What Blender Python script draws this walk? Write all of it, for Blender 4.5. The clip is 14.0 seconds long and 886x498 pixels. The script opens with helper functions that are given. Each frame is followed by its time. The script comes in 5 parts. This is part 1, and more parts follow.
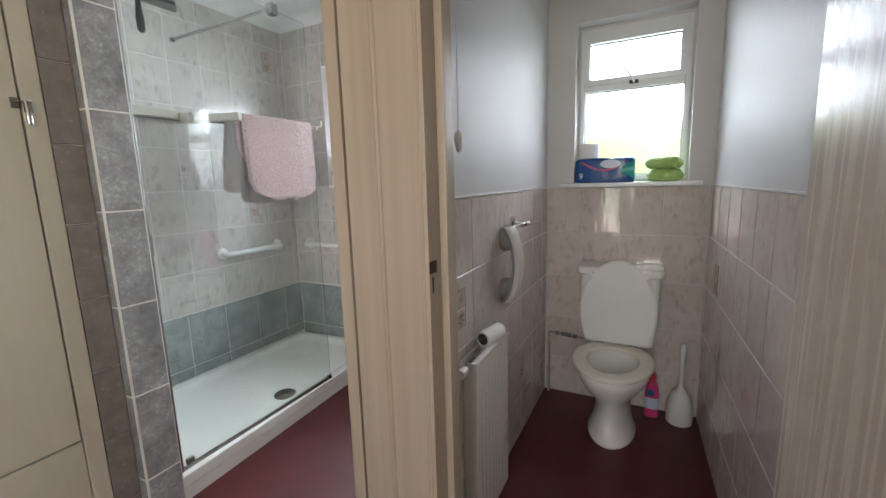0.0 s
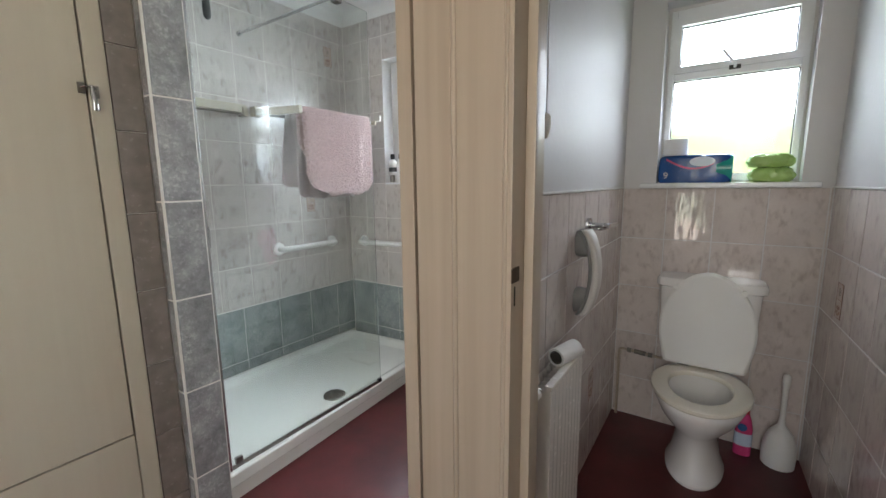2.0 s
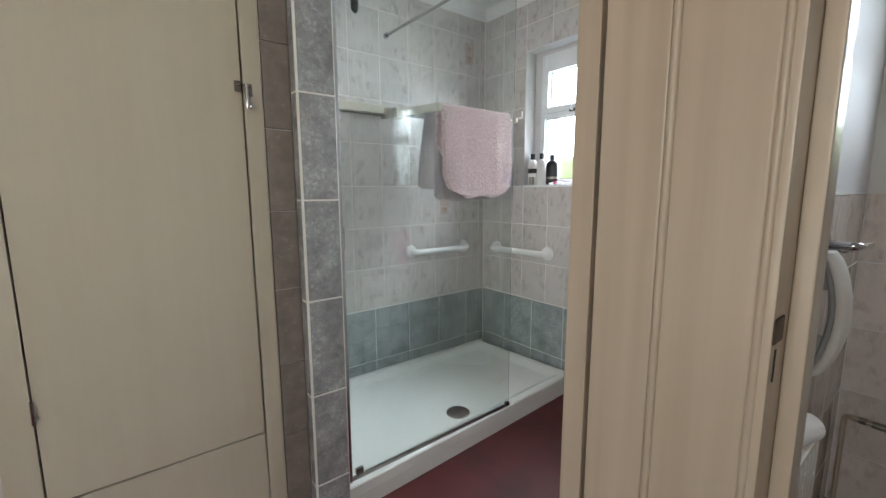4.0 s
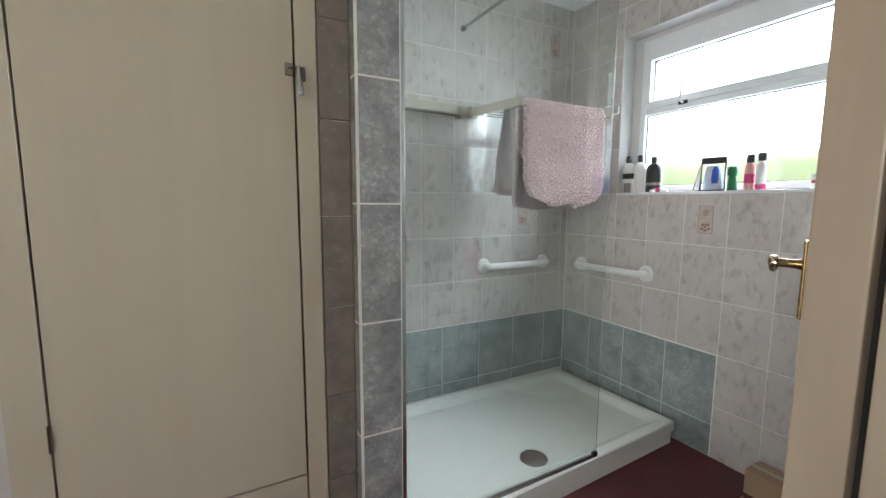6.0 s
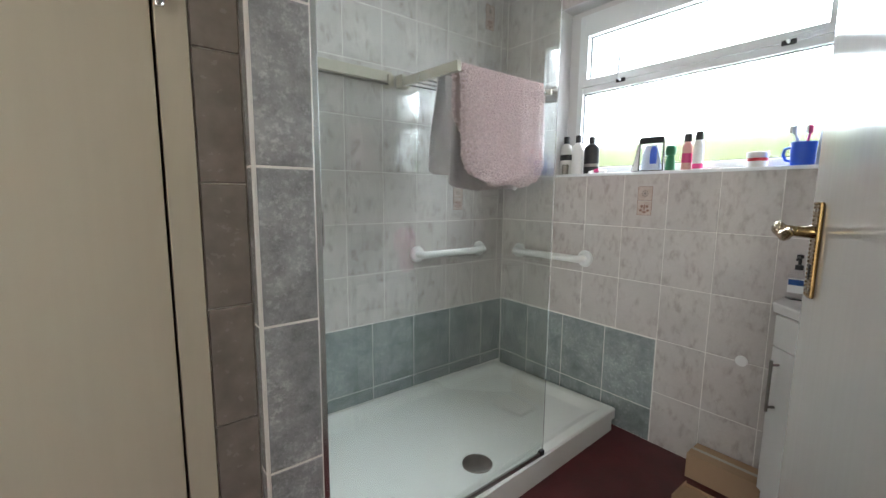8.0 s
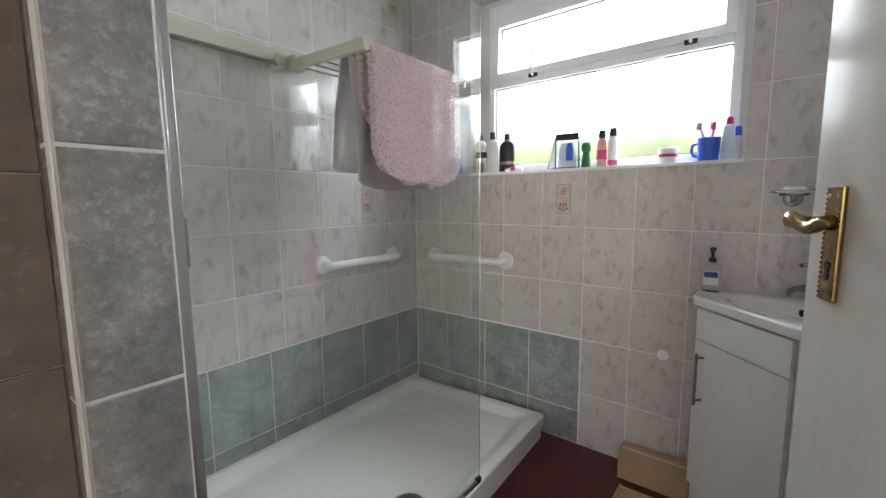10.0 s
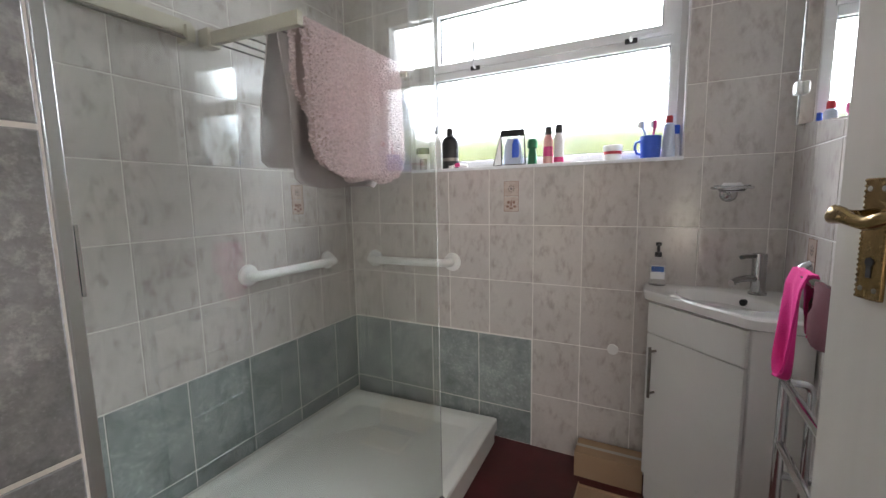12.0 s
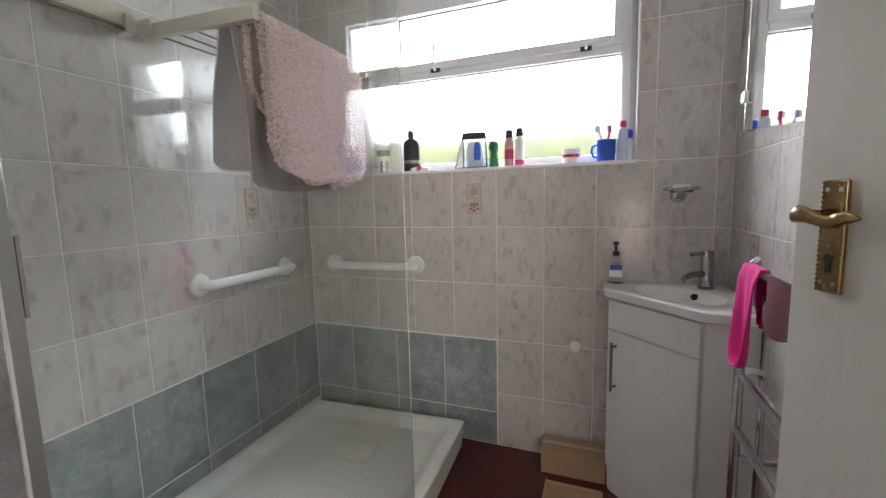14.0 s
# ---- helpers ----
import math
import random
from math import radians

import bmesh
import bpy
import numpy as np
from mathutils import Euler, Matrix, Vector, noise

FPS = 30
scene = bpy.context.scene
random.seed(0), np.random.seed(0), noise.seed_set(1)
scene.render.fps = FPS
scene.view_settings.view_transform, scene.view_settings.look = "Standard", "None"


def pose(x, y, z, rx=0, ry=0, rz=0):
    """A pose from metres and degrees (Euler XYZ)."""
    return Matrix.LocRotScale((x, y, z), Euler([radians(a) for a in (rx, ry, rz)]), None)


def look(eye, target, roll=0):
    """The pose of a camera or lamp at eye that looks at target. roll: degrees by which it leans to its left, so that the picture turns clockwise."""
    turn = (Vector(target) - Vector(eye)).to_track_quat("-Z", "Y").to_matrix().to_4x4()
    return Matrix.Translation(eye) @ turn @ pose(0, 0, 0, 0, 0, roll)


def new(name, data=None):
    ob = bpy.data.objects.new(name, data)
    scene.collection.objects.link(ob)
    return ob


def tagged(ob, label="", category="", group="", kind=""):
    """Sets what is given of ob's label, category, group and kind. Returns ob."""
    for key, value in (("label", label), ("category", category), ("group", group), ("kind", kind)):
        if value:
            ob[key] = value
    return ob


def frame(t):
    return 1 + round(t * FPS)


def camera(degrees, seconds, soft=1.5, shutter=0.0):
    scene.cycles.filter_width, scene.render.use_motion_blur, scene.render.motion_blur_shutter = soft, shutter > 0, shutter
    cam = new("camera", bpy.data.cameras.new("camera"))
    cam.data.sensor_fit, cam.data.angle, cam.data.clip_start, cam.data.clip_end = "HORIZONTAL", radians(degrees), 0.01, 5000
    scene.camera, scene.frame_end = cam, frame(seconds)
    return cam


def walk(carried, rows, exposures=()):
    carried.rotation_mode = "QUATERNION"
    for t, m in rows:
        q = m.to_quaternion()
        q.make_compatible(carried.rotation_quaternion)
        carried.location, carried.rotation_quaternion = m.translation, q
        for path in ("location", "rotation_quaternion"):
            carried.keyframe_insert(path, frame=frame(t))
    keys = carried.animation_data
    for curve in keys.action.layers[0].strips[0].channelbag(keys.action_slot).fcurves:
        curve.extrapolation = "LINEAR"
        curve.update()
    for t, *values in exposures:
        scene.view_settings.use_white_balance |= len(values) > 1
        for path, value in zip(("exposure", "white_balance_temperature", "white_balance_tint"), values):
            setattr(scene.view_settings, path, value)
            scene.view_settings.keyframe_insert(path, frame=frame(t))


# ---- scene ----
cam = camera(94.1, 14.0)
PATH = [
    (0, (0.163, 0.082, 1.26), (-0.747, 1.834, 0.939), -1.7),
    (0.5, (0.145, 0.092, 1.253), (-0.786, 1.833, 0.935), -1.4),
    (1, (0.118, 0.113, 1.252), (-0.852, 1.832, 0.935), -1.0),
    (1.5, (0.083, 0.146, 1.25), (-0.95, 1.829, 0.935), -0.8),
    (2, (0.035, 0.182, 1.24), (-1.075, 1.816, 0.929), -0.7),
    (2.5, (-0.014, 0.21, 1.231), (-1.213, 1.781, 0.924), -0.7),
    (3, (-0.065, 0.242, 1.23), (-1.375, 1.723, 0.927), -0.6),
    (3.5, (-0.116, 0.266, 1.231), (-1.546, 1.633, 0.934), -0.5),
    (4, (-0.159, 0.32, 1.224), (-1.715, 1.545, 0.942), -0.2),
    (4.2, (-0.18, 0.353, 1.218), (-1.785, 1.515, 0.945), -0.1),
    (6.3, (-0.411, 0.465, 1.191), (-2.161, 1.405, 0.964), 0.3),
    (6.5, (-0.430, 0.473, 1.169), (-2.168, 1.437, 0.953), 0.4),
    (7, (-0.467, 0.501, 1.164), (-2.157, 1.547, 0.937), 0.4),
    (7.5, (-0.517, 0.537, 1.149), (-2.145, 1.673, 0.906), 0.5),
    (8, (-0.576, 0.566, 1.141), (-2.138, 1.789, 0.882), 0.5),
    (10.5, (-0.821, 0.712, 1.122), (-1.98, 2.324, 0.883), -0.9),
    (11, (-0.868, 0.74, 1.121), (-1.959, 2.398, 0.872), -1.2),
    (11.5, (-0.905, 0.729, 1.12), (-1.909, 2.44, 0.871), -1.1),
    (12, (-0.934, 0.72, 1.122), (-1.851, 2.481, 0.876), -1.0),
    (12.5, (-0.955, 0.713, 1.123), (-1.795, 2.512, 0.878), -1.0),
    (13, (-0.973, 0.71, 1.122), (-1.742, 2.54, 0.878), -1.2),
    (13.5, (-0.979, 0.716, 1.124), (-1.703, 2.564, 0.879), -1.4),
    (14, (-0.98, 0.716, 1.124), (-1.694, 2.568, 0.885), -1.4),
]
EXPOSURES = [(0.0, 2.58, 6300, 13), (4.0, 2.42, 6200, 10), (6.5, 2.36, 6250, 10), (8.2, 2.34, 6400, 11), (10.5, 2.2, 6600, 15), (14.0, 2.1, 6700, 17)]
walk(cam, [(t, look(eye, target, roll)) for t, eye, target, roll in PATH], EXPOSURES)

# ---- light ----
world = bpy.data.worlds.new("sky")
scene.world = world
world.use_nodes = True
wn = world.node_tree
sky = wn.nodes.new("ShaderNodeTexSky")
sky.sky_type, sky.sun_disc = "NISHITA", False
sky.sun_elevation, sky.sun_rotation = radians(53), radians(111)
sky.air_density, sky.dust_density = 1.0, 3.0
wn.links.new(sky.outputs["Color"], wn.nodes["Background"].inputs["Color"])
wn.nodes["Background"].inputs["Strength"].default_value = 0.15
sun = new("sun", bpy.data.lights.new("sun", "SUN"))
sun.data.energy, sun.data.angle, sun.data.color = 4.5, radians(0.6), (1.0, 0.95, 0.86)
sun.matrix_world = look((4.2, -1.6, 6), (0, 0, 0))
# skylight in the bathroom and toilet windows; the hall lamps are added fill, unseen
for nm, x0, x1, y, z0, z1, ahead, drop, watts, wide, tint in (
        ("window_light_bath", -2.0, -0.86, 2.79, 1.43, 2.09, -1, 0.55, 7.8, 135, (0.84, 0.94, 1.0)),
        ("window_light_wc", -0.25, 0.30, 2.79, 1.50, 2.05, -1, 0.7, 1.3, 130, (0.88, 0.95, 1.0)),
        # low hall lamp sits where the toilet tiles mirror a bright source
        ("window_light_hall", -0.75, -0.28, -1.75, 0.42, 1.12, 1, 0.0, 0.65, 160, (1.0, 0.95, 0.87)),
        ("window_light_hall", 0.0, 0.60, -1.75, 1.22, 2.1, 1, 0.0, 3.6, 170, (1.0, 0.95, 0.78))):
    lamp = new(nm, bpy.data.lights.new(nm, "AREA"))
    lamp.data.shape, lamp.data.size, lamp.data.size_y, lamp.data.energy, lamp.data.color = "RECTANGLE", x1 - x0, z1 - z0, watts, tint
    lamp.data.spread = radians(wide)
    lamp.matrix_world = look(((x0 + x1) / 2, y, (z0 + z1) / 2), ((x0 + x1) / 2, y + ahead, (z0 + z1) / 2 - drop))


# ---- materials ----
def material(name, color, rough=0.5, metal=0.0, dark=None, scale=6.0, fine=80.0, bump=0.0, bump_scale=None, spread=0.5, per_piece=0.0, coat=0.0, mix=0.5, level=0.5, stretch=1.0):
    """A surface with blotches (color to dark at scale), fine grain and relief; per_piece: random value from piece to piece."""
    m = bpy.data.materials.new(name)
    m.use_nodes = True
    t = m.node_tree
    b = t.nodes["Principled BSDF"]
    b.inputs["Metallic"].default_value = metal
    b.inputs["Coat Weight"].default_value = coat
    co = t.nodes.new("ShaderNodeTexCoord")
    info = t.nodes.new("ShaderNodeObjectInfo")
    mul = t.nodes.new("ShaderNodeMath")
    mul.operation = "MULTIPLY"
    mul.inputs[1].default_value = 37.0
    t.links.new(info.outputs["Random"], mul.inputs[0])
    add = t.nodes.new("ShaderNodeVectorMath")
    add.operation = "ADD"
    grain = t.nodes.new("ShaderNodeVectorMath")
    grain.operation = "MULTIPLY"
    grain.inputs[1].default_value = (1.0, 1.0, stretch)
    t.links.new(co.outputs["Object"], grain.inputs[0])
    t.links.new(grain.outputs[0], add.inputs[0])
    t.links.new(mul.outputs[0], add.inputs[1])
    n1 = t.nodes.new("ShaderNodeTexNoise")
    n1.inputs["Scale"].default_value, n1.inputs["Detail"].default_value = scale, 5.0
    n2 = t.nodes.new("ShaderNodeTexNoise")
    n2.inputs["Scale"].default_value, n2.inputs["Detail"].default_value = fine, 3.0
    for n in (n1, n2):
        t.links.new(add.outputs[0], n.inputs["Vector"])
    ramp = t.nodes.new("ShaderNodeMapRange")
    ramp.inputs["From Min"].default_value, ramp.inputs["From Max"].default_value = level - spread * 0.4, level + spread * 0.4
    t.links.new(n1.outputs["Fac"], ramp.inputs["Value"])
    both = t.nodes.new("ShaderNodeMix")
    both.inputs[0].default_value = mix
    both.data_type = "FLOAT"
    t.links.new(n2.outputs["Fac"], both.inputs[2])
    t.links.new(ramp.outputs[0], both.inputs[3])
    dark = dark or tuple(c * 0.93 for c in color)
    col = t.nodes.new("ShaderNodeMix")
    col.data_type = "RGBA"
    col.inputs[6].default_value, col.inputs[7].default_value = (*dark, 1), (*color, 1)
    t.links.new(both.outputs[0], col.inputs[0])
    last = col.outputs[2]
    if per_piece:
        hsv = t.nodes.new("ShaderNodeHueSaturation")
        mr = t.nodes.new("ShaderNodeMapRange")
        mr.inputs["To Min"].default_value, mr.inputs["To Max"].default_value = 1 - per_piece, 1 + per_piece
        t.links.new(info.outputs["Random"], mr.inputs["Value"])
        t.links.new(mr.outputs[0], hsv.inputs["Value"])
        t.links.new(last, hsv.inputs["Color"])
        last = hsv.outputs[0]
    t.links.new(last, b.inputs["Base Color"])
    rr = t.nodes.new("ShaderNodeMapRange")
    rr.inputs["To Min"].default_value, rr.inputs["To Max"].default_value = rough * 0.8, min(1.0, rough * 1.25)
    t.links.new(n2.outputs["Fac"], rr.inputs["Value"])
    t.links.new(rr.outputs[0], b.inputs["Roughness"])
    if bump:
        bn = t.nodes.new("ShaderNodeTexNoise")
        bn.inputs["Scale"].default_value, bn.inputs["Detail"].default_value = bump_scale or fine, 2.0
        t.links.new(add.outputs[0], bn.inputs["Vector"])
        bp = t.nodes.new("ShaderNodeBump")
        bp.inputs["Strength"].default_value, bp.inputs["Distance"].default_value = 1.0, bump
        t.links.new(bn.outputs["Fac"], bp.inputs["Height"])
        t.links.new(bp.outputs[0], b.inputs["Normal"])
    return m


def shifted(t):
    """Object coordinates, moved by a random step from piece to piece, and that random number."""
    co, info, mul, add = (t.nodes.new(k) for k in ("ShaderNodeTexCoord", "ShaderNodeObjectInfo", "ShaderNodeMath", "ShaderNodeVectorMath"))
    mul.operation, mul.inputs[1].default_value = "MULTIPLY", 37.0
    t.links.new(info.outputs["Random"], mul.inputs[0])
    t.links.new(co.outputs["Object"], add.inputs[0])
    t.links.new(mul.outputs[0], add.inputs[1])
    return add.outputs[0], info.outputs["Random"]


def noise(t, vec, scale, detail=4.0, rough=0.55, lo=0.3, hi=0.7):
    n, r = t.nodes.new("ShaderNodeTexNoise"), t.nodes.new("ShaderNodeMapRange")
    n.inputs["Scale"].default_value, n.inputs["Detail"].default_value, n.inputs["Roughness"].default_value = scale, detail, rough
    r.inputs["From Min"].default_value, r.inputs["From Max"].default_value = lo, hi
    t.links.new(vec, n.inputs["Vector"])
    t.links.new(n.outputs["Fac"], r.inputs["Value"])
    return r.outputs[0]


def blend(t, fac, a, b):
    """Mix two colours (or a colour output) by a number."""
    m = t.nodes.new("ShaderNodeMix")
    m.data_type = "RGBA"
    for i, v in ((0, fac), (6, a), (7, b)):
        if isinstance(v, (float, int)):
            m.inputs[i].default_value = v
        elif isinstance(v, tuple):
            m.inputs[i].default_value = (*v, 1)
        else:
            t.links.new(v, m.inputs[i])
    return m.outputs[2]


def times(t, a, b, op="MULTIPLY"):
    m = t.nodes.new("ShaderNodeMath")
    m.operation = op
    for i, v in enumerate((a, b)):
        if isinstance(v, (float, int)):
            m.inputs[i].default_value = v
        else:
            t.links.new(v, m.inputs[i])
    return m.outputs[0]


def finish(t, color, rnd, vec, rough, per_piece, bump, bump_scale, fine, draw=1.0):
    b = t.nodes["Principled BSDF"]
    hsv, mr = t.nodes.new("ShaderNodeHueSaturation"), t.nodes.new("ShaderNodeMapRange")
    mr.inputs["To Min"].default_value, mr.inputs["To Max"].default_value = 1 - per_piece, 1 + per_piece
    t.links.new(rnd, mr.inputs["Value"])
    t.links.new(mr.outputs[0], hsv.inputs["Value"])
    t.links.new(color, hsv.inputs["Color"])
    t.links.new(hsv.outputs[0], b.inputs["Base Color"])
    rr = t.nodes.new("ShaderNodeMapRange")
    rr.inputs["To Min"].default_value, rr.inputs["To Max"].default_value = rough * 0.75, rough * 1.3
    t.links.new(fine, rr.inputs["Value"])
    t.links.new(rr.outputs[0], b.inputs["Roughness"])
    bn, bp = t.nodes.new("ShaderNodeTexNoise"), t.nodes.new("ShaderNodeBump")
    bn.inputs["Scale"].default_value, bn.inputs["Detail"].default_value = bump_scale, 2.0
    mp = t.nodes.new("ShaderNodeMapping")
    mp.inputs["Scale"].default_value = (1.0, 1.0, draw)
    t.links.new(vec, mp.inputs["Vector"])
    t.links.new(mp.outputs[0], bn.inputs["Vector"])
    bp.inputs["Strength"].default_value, bp.inputs["Distance"].default_value = 1.0, bump
    t.links.new(bn.outputs["Fac"], bp.inputs["Height"])
    t.links.new(bp.outputs[0], b.inputs["Normal"])


def stone_tile(name, light, mid, dark, rough, per_piece, bump, bump_scale):
    """Mottled stone-look tile: broad clouds, crumbly mottling, dark pits and pale flecks."""
    m = bpy.data.materials.new(name)
    m.use_nodes = True
    t = m.node_tree
    vec, rnd = shifted(t)
    cloud, mottle, grit = noise(t, vec, 8, 3, 0.5, 0.35, 0.65), noise(t, vec, 26, 8, 0.68, 0.36, 0.64), noise(t, vec, 230, 3, 0.6, 0.3, 0.7)
    c = blend(t, times(t, times(t, cloud, 0.55), times(t, mottle, 0.45), "ADD"), dark, mid)
    c = blend(t, times(t, cloud, noise(t, vec, 70, 6, 0.7, 0.5, 0.68)), c, light)
    c = blend(t, times(t, noise(t, vec, 55, 6, 0.7, 0.58, 0.7), 0.6), c, dark)
    c = blend(t, times(t, grit, 0.10), c, light)
    finish(t, c, rnd, vec, rough, per_piece, bump, bump_scale, grit)
    return m


def leaf_tile(name, base, pale, spot, rough, per_piece, bump, bump_scale, amount=0.7, draw=1.0):
    """Pale glazed tile with slanting leaf-like smudges gathered in drifts."""
    m = bpy.data.materials.new(name)
    m.use_nodes = True
    t = m.node_tree
    vec, rnd = shifted(t)
    mp = t.nodes.new("ShaderNodeMapping")
    mp.inputs["Rotation"].default_value = (0, radians(38), 0)
    mp.inputs["Scale"].default_value = (1.0, 1.0, 0.5)
    t.links.new(vec, mp.inputs["Vector"])
    leaf, drift, cloud, fine = noise(t, mp.outputs[0], 40, 4, 0.55, 0.46, 0.70), noise(t, vec, 13, 2, 0.5, 0.40, 0.58), noise(t, vec, 6, 3, 0.5, 0.3, 0.7), noise(t, vec, 120, 3, 0.5, 0.3, 0.7)
    c = blend(t, cloud, base, pale)
    c = blend(t, times(t, fine, 0.12), c, spot)
    c = blend(t, times(t, times(t, leaf, drift), amount), c, spot)
    finish(t, c, rnd, vec, rough, per_piece, bump, bump_scale, fine, draw)
    return m


def brushed_gloss(name, color, dark, rough, bump, gloss=0.5):
    """Gloss paint laid on with a brush: upright strokes that draw reflections out sideways."""
    m = bpy.data.materials.new(name)
    m.use_nodes = True
    t = m.node_tree
    vec, rnd = shifted(t)
    mp = t.nodes.new("ShaderNodeMapping")
    mp.inputs["Scale"].default_value = (1.0, 1.0, 0.03)
    t.links.new(vec, mp.inputs["Vector"])
    t.nodes["Principled BSDF"].inputs["Specular IOR Level"].default_value = gloss
    strokes, cloud = noise(t, mp.outputs[0], 70, 3, 0.5, 0.3, 0.7), noise(t, vec, 4, 4, 0.5, 0.3, 0.7)
    c = blend(t, times(t, times(t, strokes, 0.4), times(t, cloud, 0.6), "ADD"), dark, color)
    finish(t, c, rnd, mp.outputs[0], rough, 0.0, bump, 110, strokes)
    return m


def glass_material(name, color=(1, 1, 1), rough=0.0, ior=1.45, bump=0.0):
    m = bpy.data.materials.new(name)
    m.use_nodes = True
    b = m.node_tree.nodes["Principled BSDF"]
    b.inputs["Base Color"].default_value = (*color, 1)
    b.inputs["Roughness"].default_value, b.inputs["IOR"].default_value = rough, ior
    b.inputs["Transmission Weight"].default_value = 1.0
    if bump:
        co = m.node_tree.nodes.new("ShaderNodeTexCoord")
        mp = m.node_tree.nodes.new("ShaderNodeMapping")
        mp.inputs["Scale"].default_value = (1, 1, 0.15)
        n = m.node_tree.nodes.new("ShaderNodeTexNoise")
        n.inputs["Scale"].default_value = 90
        bp = m.node_tree.nodes.new("ShaderNodeBump")
        bp.inputs["Distance"].default_value = bump
        m.node_tree.links.new(co.outputs["Object"], mp.inputs[0])
        m.node_tree.links.new(mp.outputs[0], n.inputs["Vector"])
        m.node_tree.links.new(n.outputs["Fac"], bp.inputs["Height"])
        m.node_tree.links.new(bp.outputs[0], b.inputs["Normal"])
    return m


M_TILE = leaf_tile("cream_tile", (0.545, 0.505, 0.48), (0.615, 0.57, 0.54), (0.345, 0.285, 0.26), 0.16, 0.03, 0.0008, 14)
M_WCTILE = leaf_tile("rose_tile", (0.60, 0.525, 0.49), (0.70, 0.625, 0.585), (0.40, 0.325, 0.295), 0.05, 0.05, 0.0016, 20, draw=0.3)
M_BLUE = stone_tile("blue_grey_tile", (0.45, 0.48, 0.47), (0.33, 0.365, 0.36), (0.17, 0.195, 0.192), 0.2, 0.06, 0.0008, 20)
M_GREY = stone_tile("grey_tile", (0.56, 0.56, 0.56), (0.40, 0.40, 0.405), (0.17, 0.17, 0.175), 0.22, 0.07, 0.0012, 70)
M_TAUPE = material("taupe_tile", (0.30, 0.265, 0.24), 0.25, dark=(0.205, 0.178, 0.16), scale=17, fine=50, bump=0.001, bump_scale=14, spread=0.4, mix=0.7)
M_DECO = material("rose_deco_tile", (0.60, 0.50, 0.44), 0.2, dark=(0.50, 0.39, 0.33), scale=45, fine=120, spread=0.3, mix=0.7)
M_ORNAMENT = material("russet_glaze", (0.33, 0.20, 0.16), 0.2, dark=(0.25, 0.14, 0.11), scale=60, fine=160)
M_GROUT = material("grout", (0.86, 0.83, 0.79), 0.8, dark=(0.70, 0.66, 0.61), scale=9, fine=150)
M_PAINT = material("painted_plaster", (0.66, 0.64, 0.635), 0.52, dark=(0.62, 0.60, 0.595), scale=3, fine=60, bump=0.0006, bump_scale=45)
M_PAINT.node_tree.nodes["Principled BSDF"].inputs["Specular IOR Level"].default_value = 0.3
M_CEIL = material("ceiling_paint", (0.80, 0.79, 0.77), 0.7, scale=3, fine=60, bump=0.0008, bump_scale=120)
M_CREAM = material("cream_gloss_paint", (0.61, 0.57, 0.46), 0.32, dark=(0.545, 0.495, 0.40), scale=14, fine=60, bump=0.0003, bump_scale=60, spread=0.8, stretch=0.05)
M_POST = material("worn_cream_paint", (0.47, 0.395, 0.315), 0.3, dark=(0.375, 0.30, 0.225), scale=34, fine=90, bump=0.0005, bump_scale=60, spread=0.6, mix=0.75, level=0.44, stretch=0.03)
M_DOOR = brushed_gloss("white_gloss_paint", (0.57, 0.54, 0.50), (0.53, 0.50, 0.46), 0.10, 0.00002)
M_DOOR2 = brushed_gloss("brushed_white_gloss_paint", (0.62, 0.56, 0.50), (0.57, 0.51, 0.45), 0.26, 0.00015, 0.25)
# near-black that stands in for shade in the joint, keyholes and cupboard recess
M_DARK = material("gap_and_hole_shade", (0.02, 0.017, 0.015), 0.9)
M_FLOOR = material("maroon_vinyl", (0.12, 0.018, 0.019), 0.38, dark=(0.058, 0.009, 0.010), scale=7, fine=60, bump=0.0004, bump_scale=120, spread=0.45, mix=0.7)
M_WHITE = material("white_ceramic", (0.82, 0.80, 0.78), 0.07, dark=(0.80, 0.78, 0.76), scale=3, fine=20)
M_ACRYL = material("white_acrylic", (0.80, 0.80, 0.76), 0.22, dark=(0.76, 0.76, 0.72), scale=4, fine=60)
M_PLAST = material("white_plastic", (0.80, 0.79, 0.77), 0.3, dark=(0.77, 0.76, 0.73), scale=6, fine=60)
M_UPVC = material("white_upvc", (0.80, 0.81, 0.82), 0.25, dark=(0.77, 0.78, 0.79), scale=5, fine=40)
M_RAD = material("white_enamel", (0.74, 0.70, 0.66), 0.25, dark=(0.70, 0.66, 0.61), scale=5, fine=60)
M_CHROME = material("chrome", (0.56, 0.56, 0.57), 0.08, 1.0, dark=(0.48, 0.48, 0.49), scale=8, fine=60)
M_ALU = material("satin_aluminium", (0.72, 0.74, 0.74), 0.22, 1.0, dark=(0.62, 0.64, 0.64), scale=5, fine=90)
M_BRASS = material("antique_brass", (0.42, 0.29, 0.13), 0.25, 1.0, dark=(0.20, 0.13, 0.06), scale=40, fine=120)
M_BLACK = material("black_plastic", (0.015, 0.015, 0.016), 0.35)
M_STEEL = material("dull_steel", (0.35, 0.33, 0.30), 0.35, 1.0, dark=(0.20, 0.18, 0.16), scale=30, fine=100)
M_RUST = material("tarnished_steel", (0.10, 0.07, 0.05), 0.45, 0.8, dark=(0.05, 0.035, 0.025), scale=40, fine=90)
M_GLASS = glass_material("clear_glass", (0.875, 0.915, 0.895), 0.0, 1.52)
M_PANE = glass_material("obscure_glass", (0.97, 0.99, 0.98), 0.2, 1.45, 0.0012)
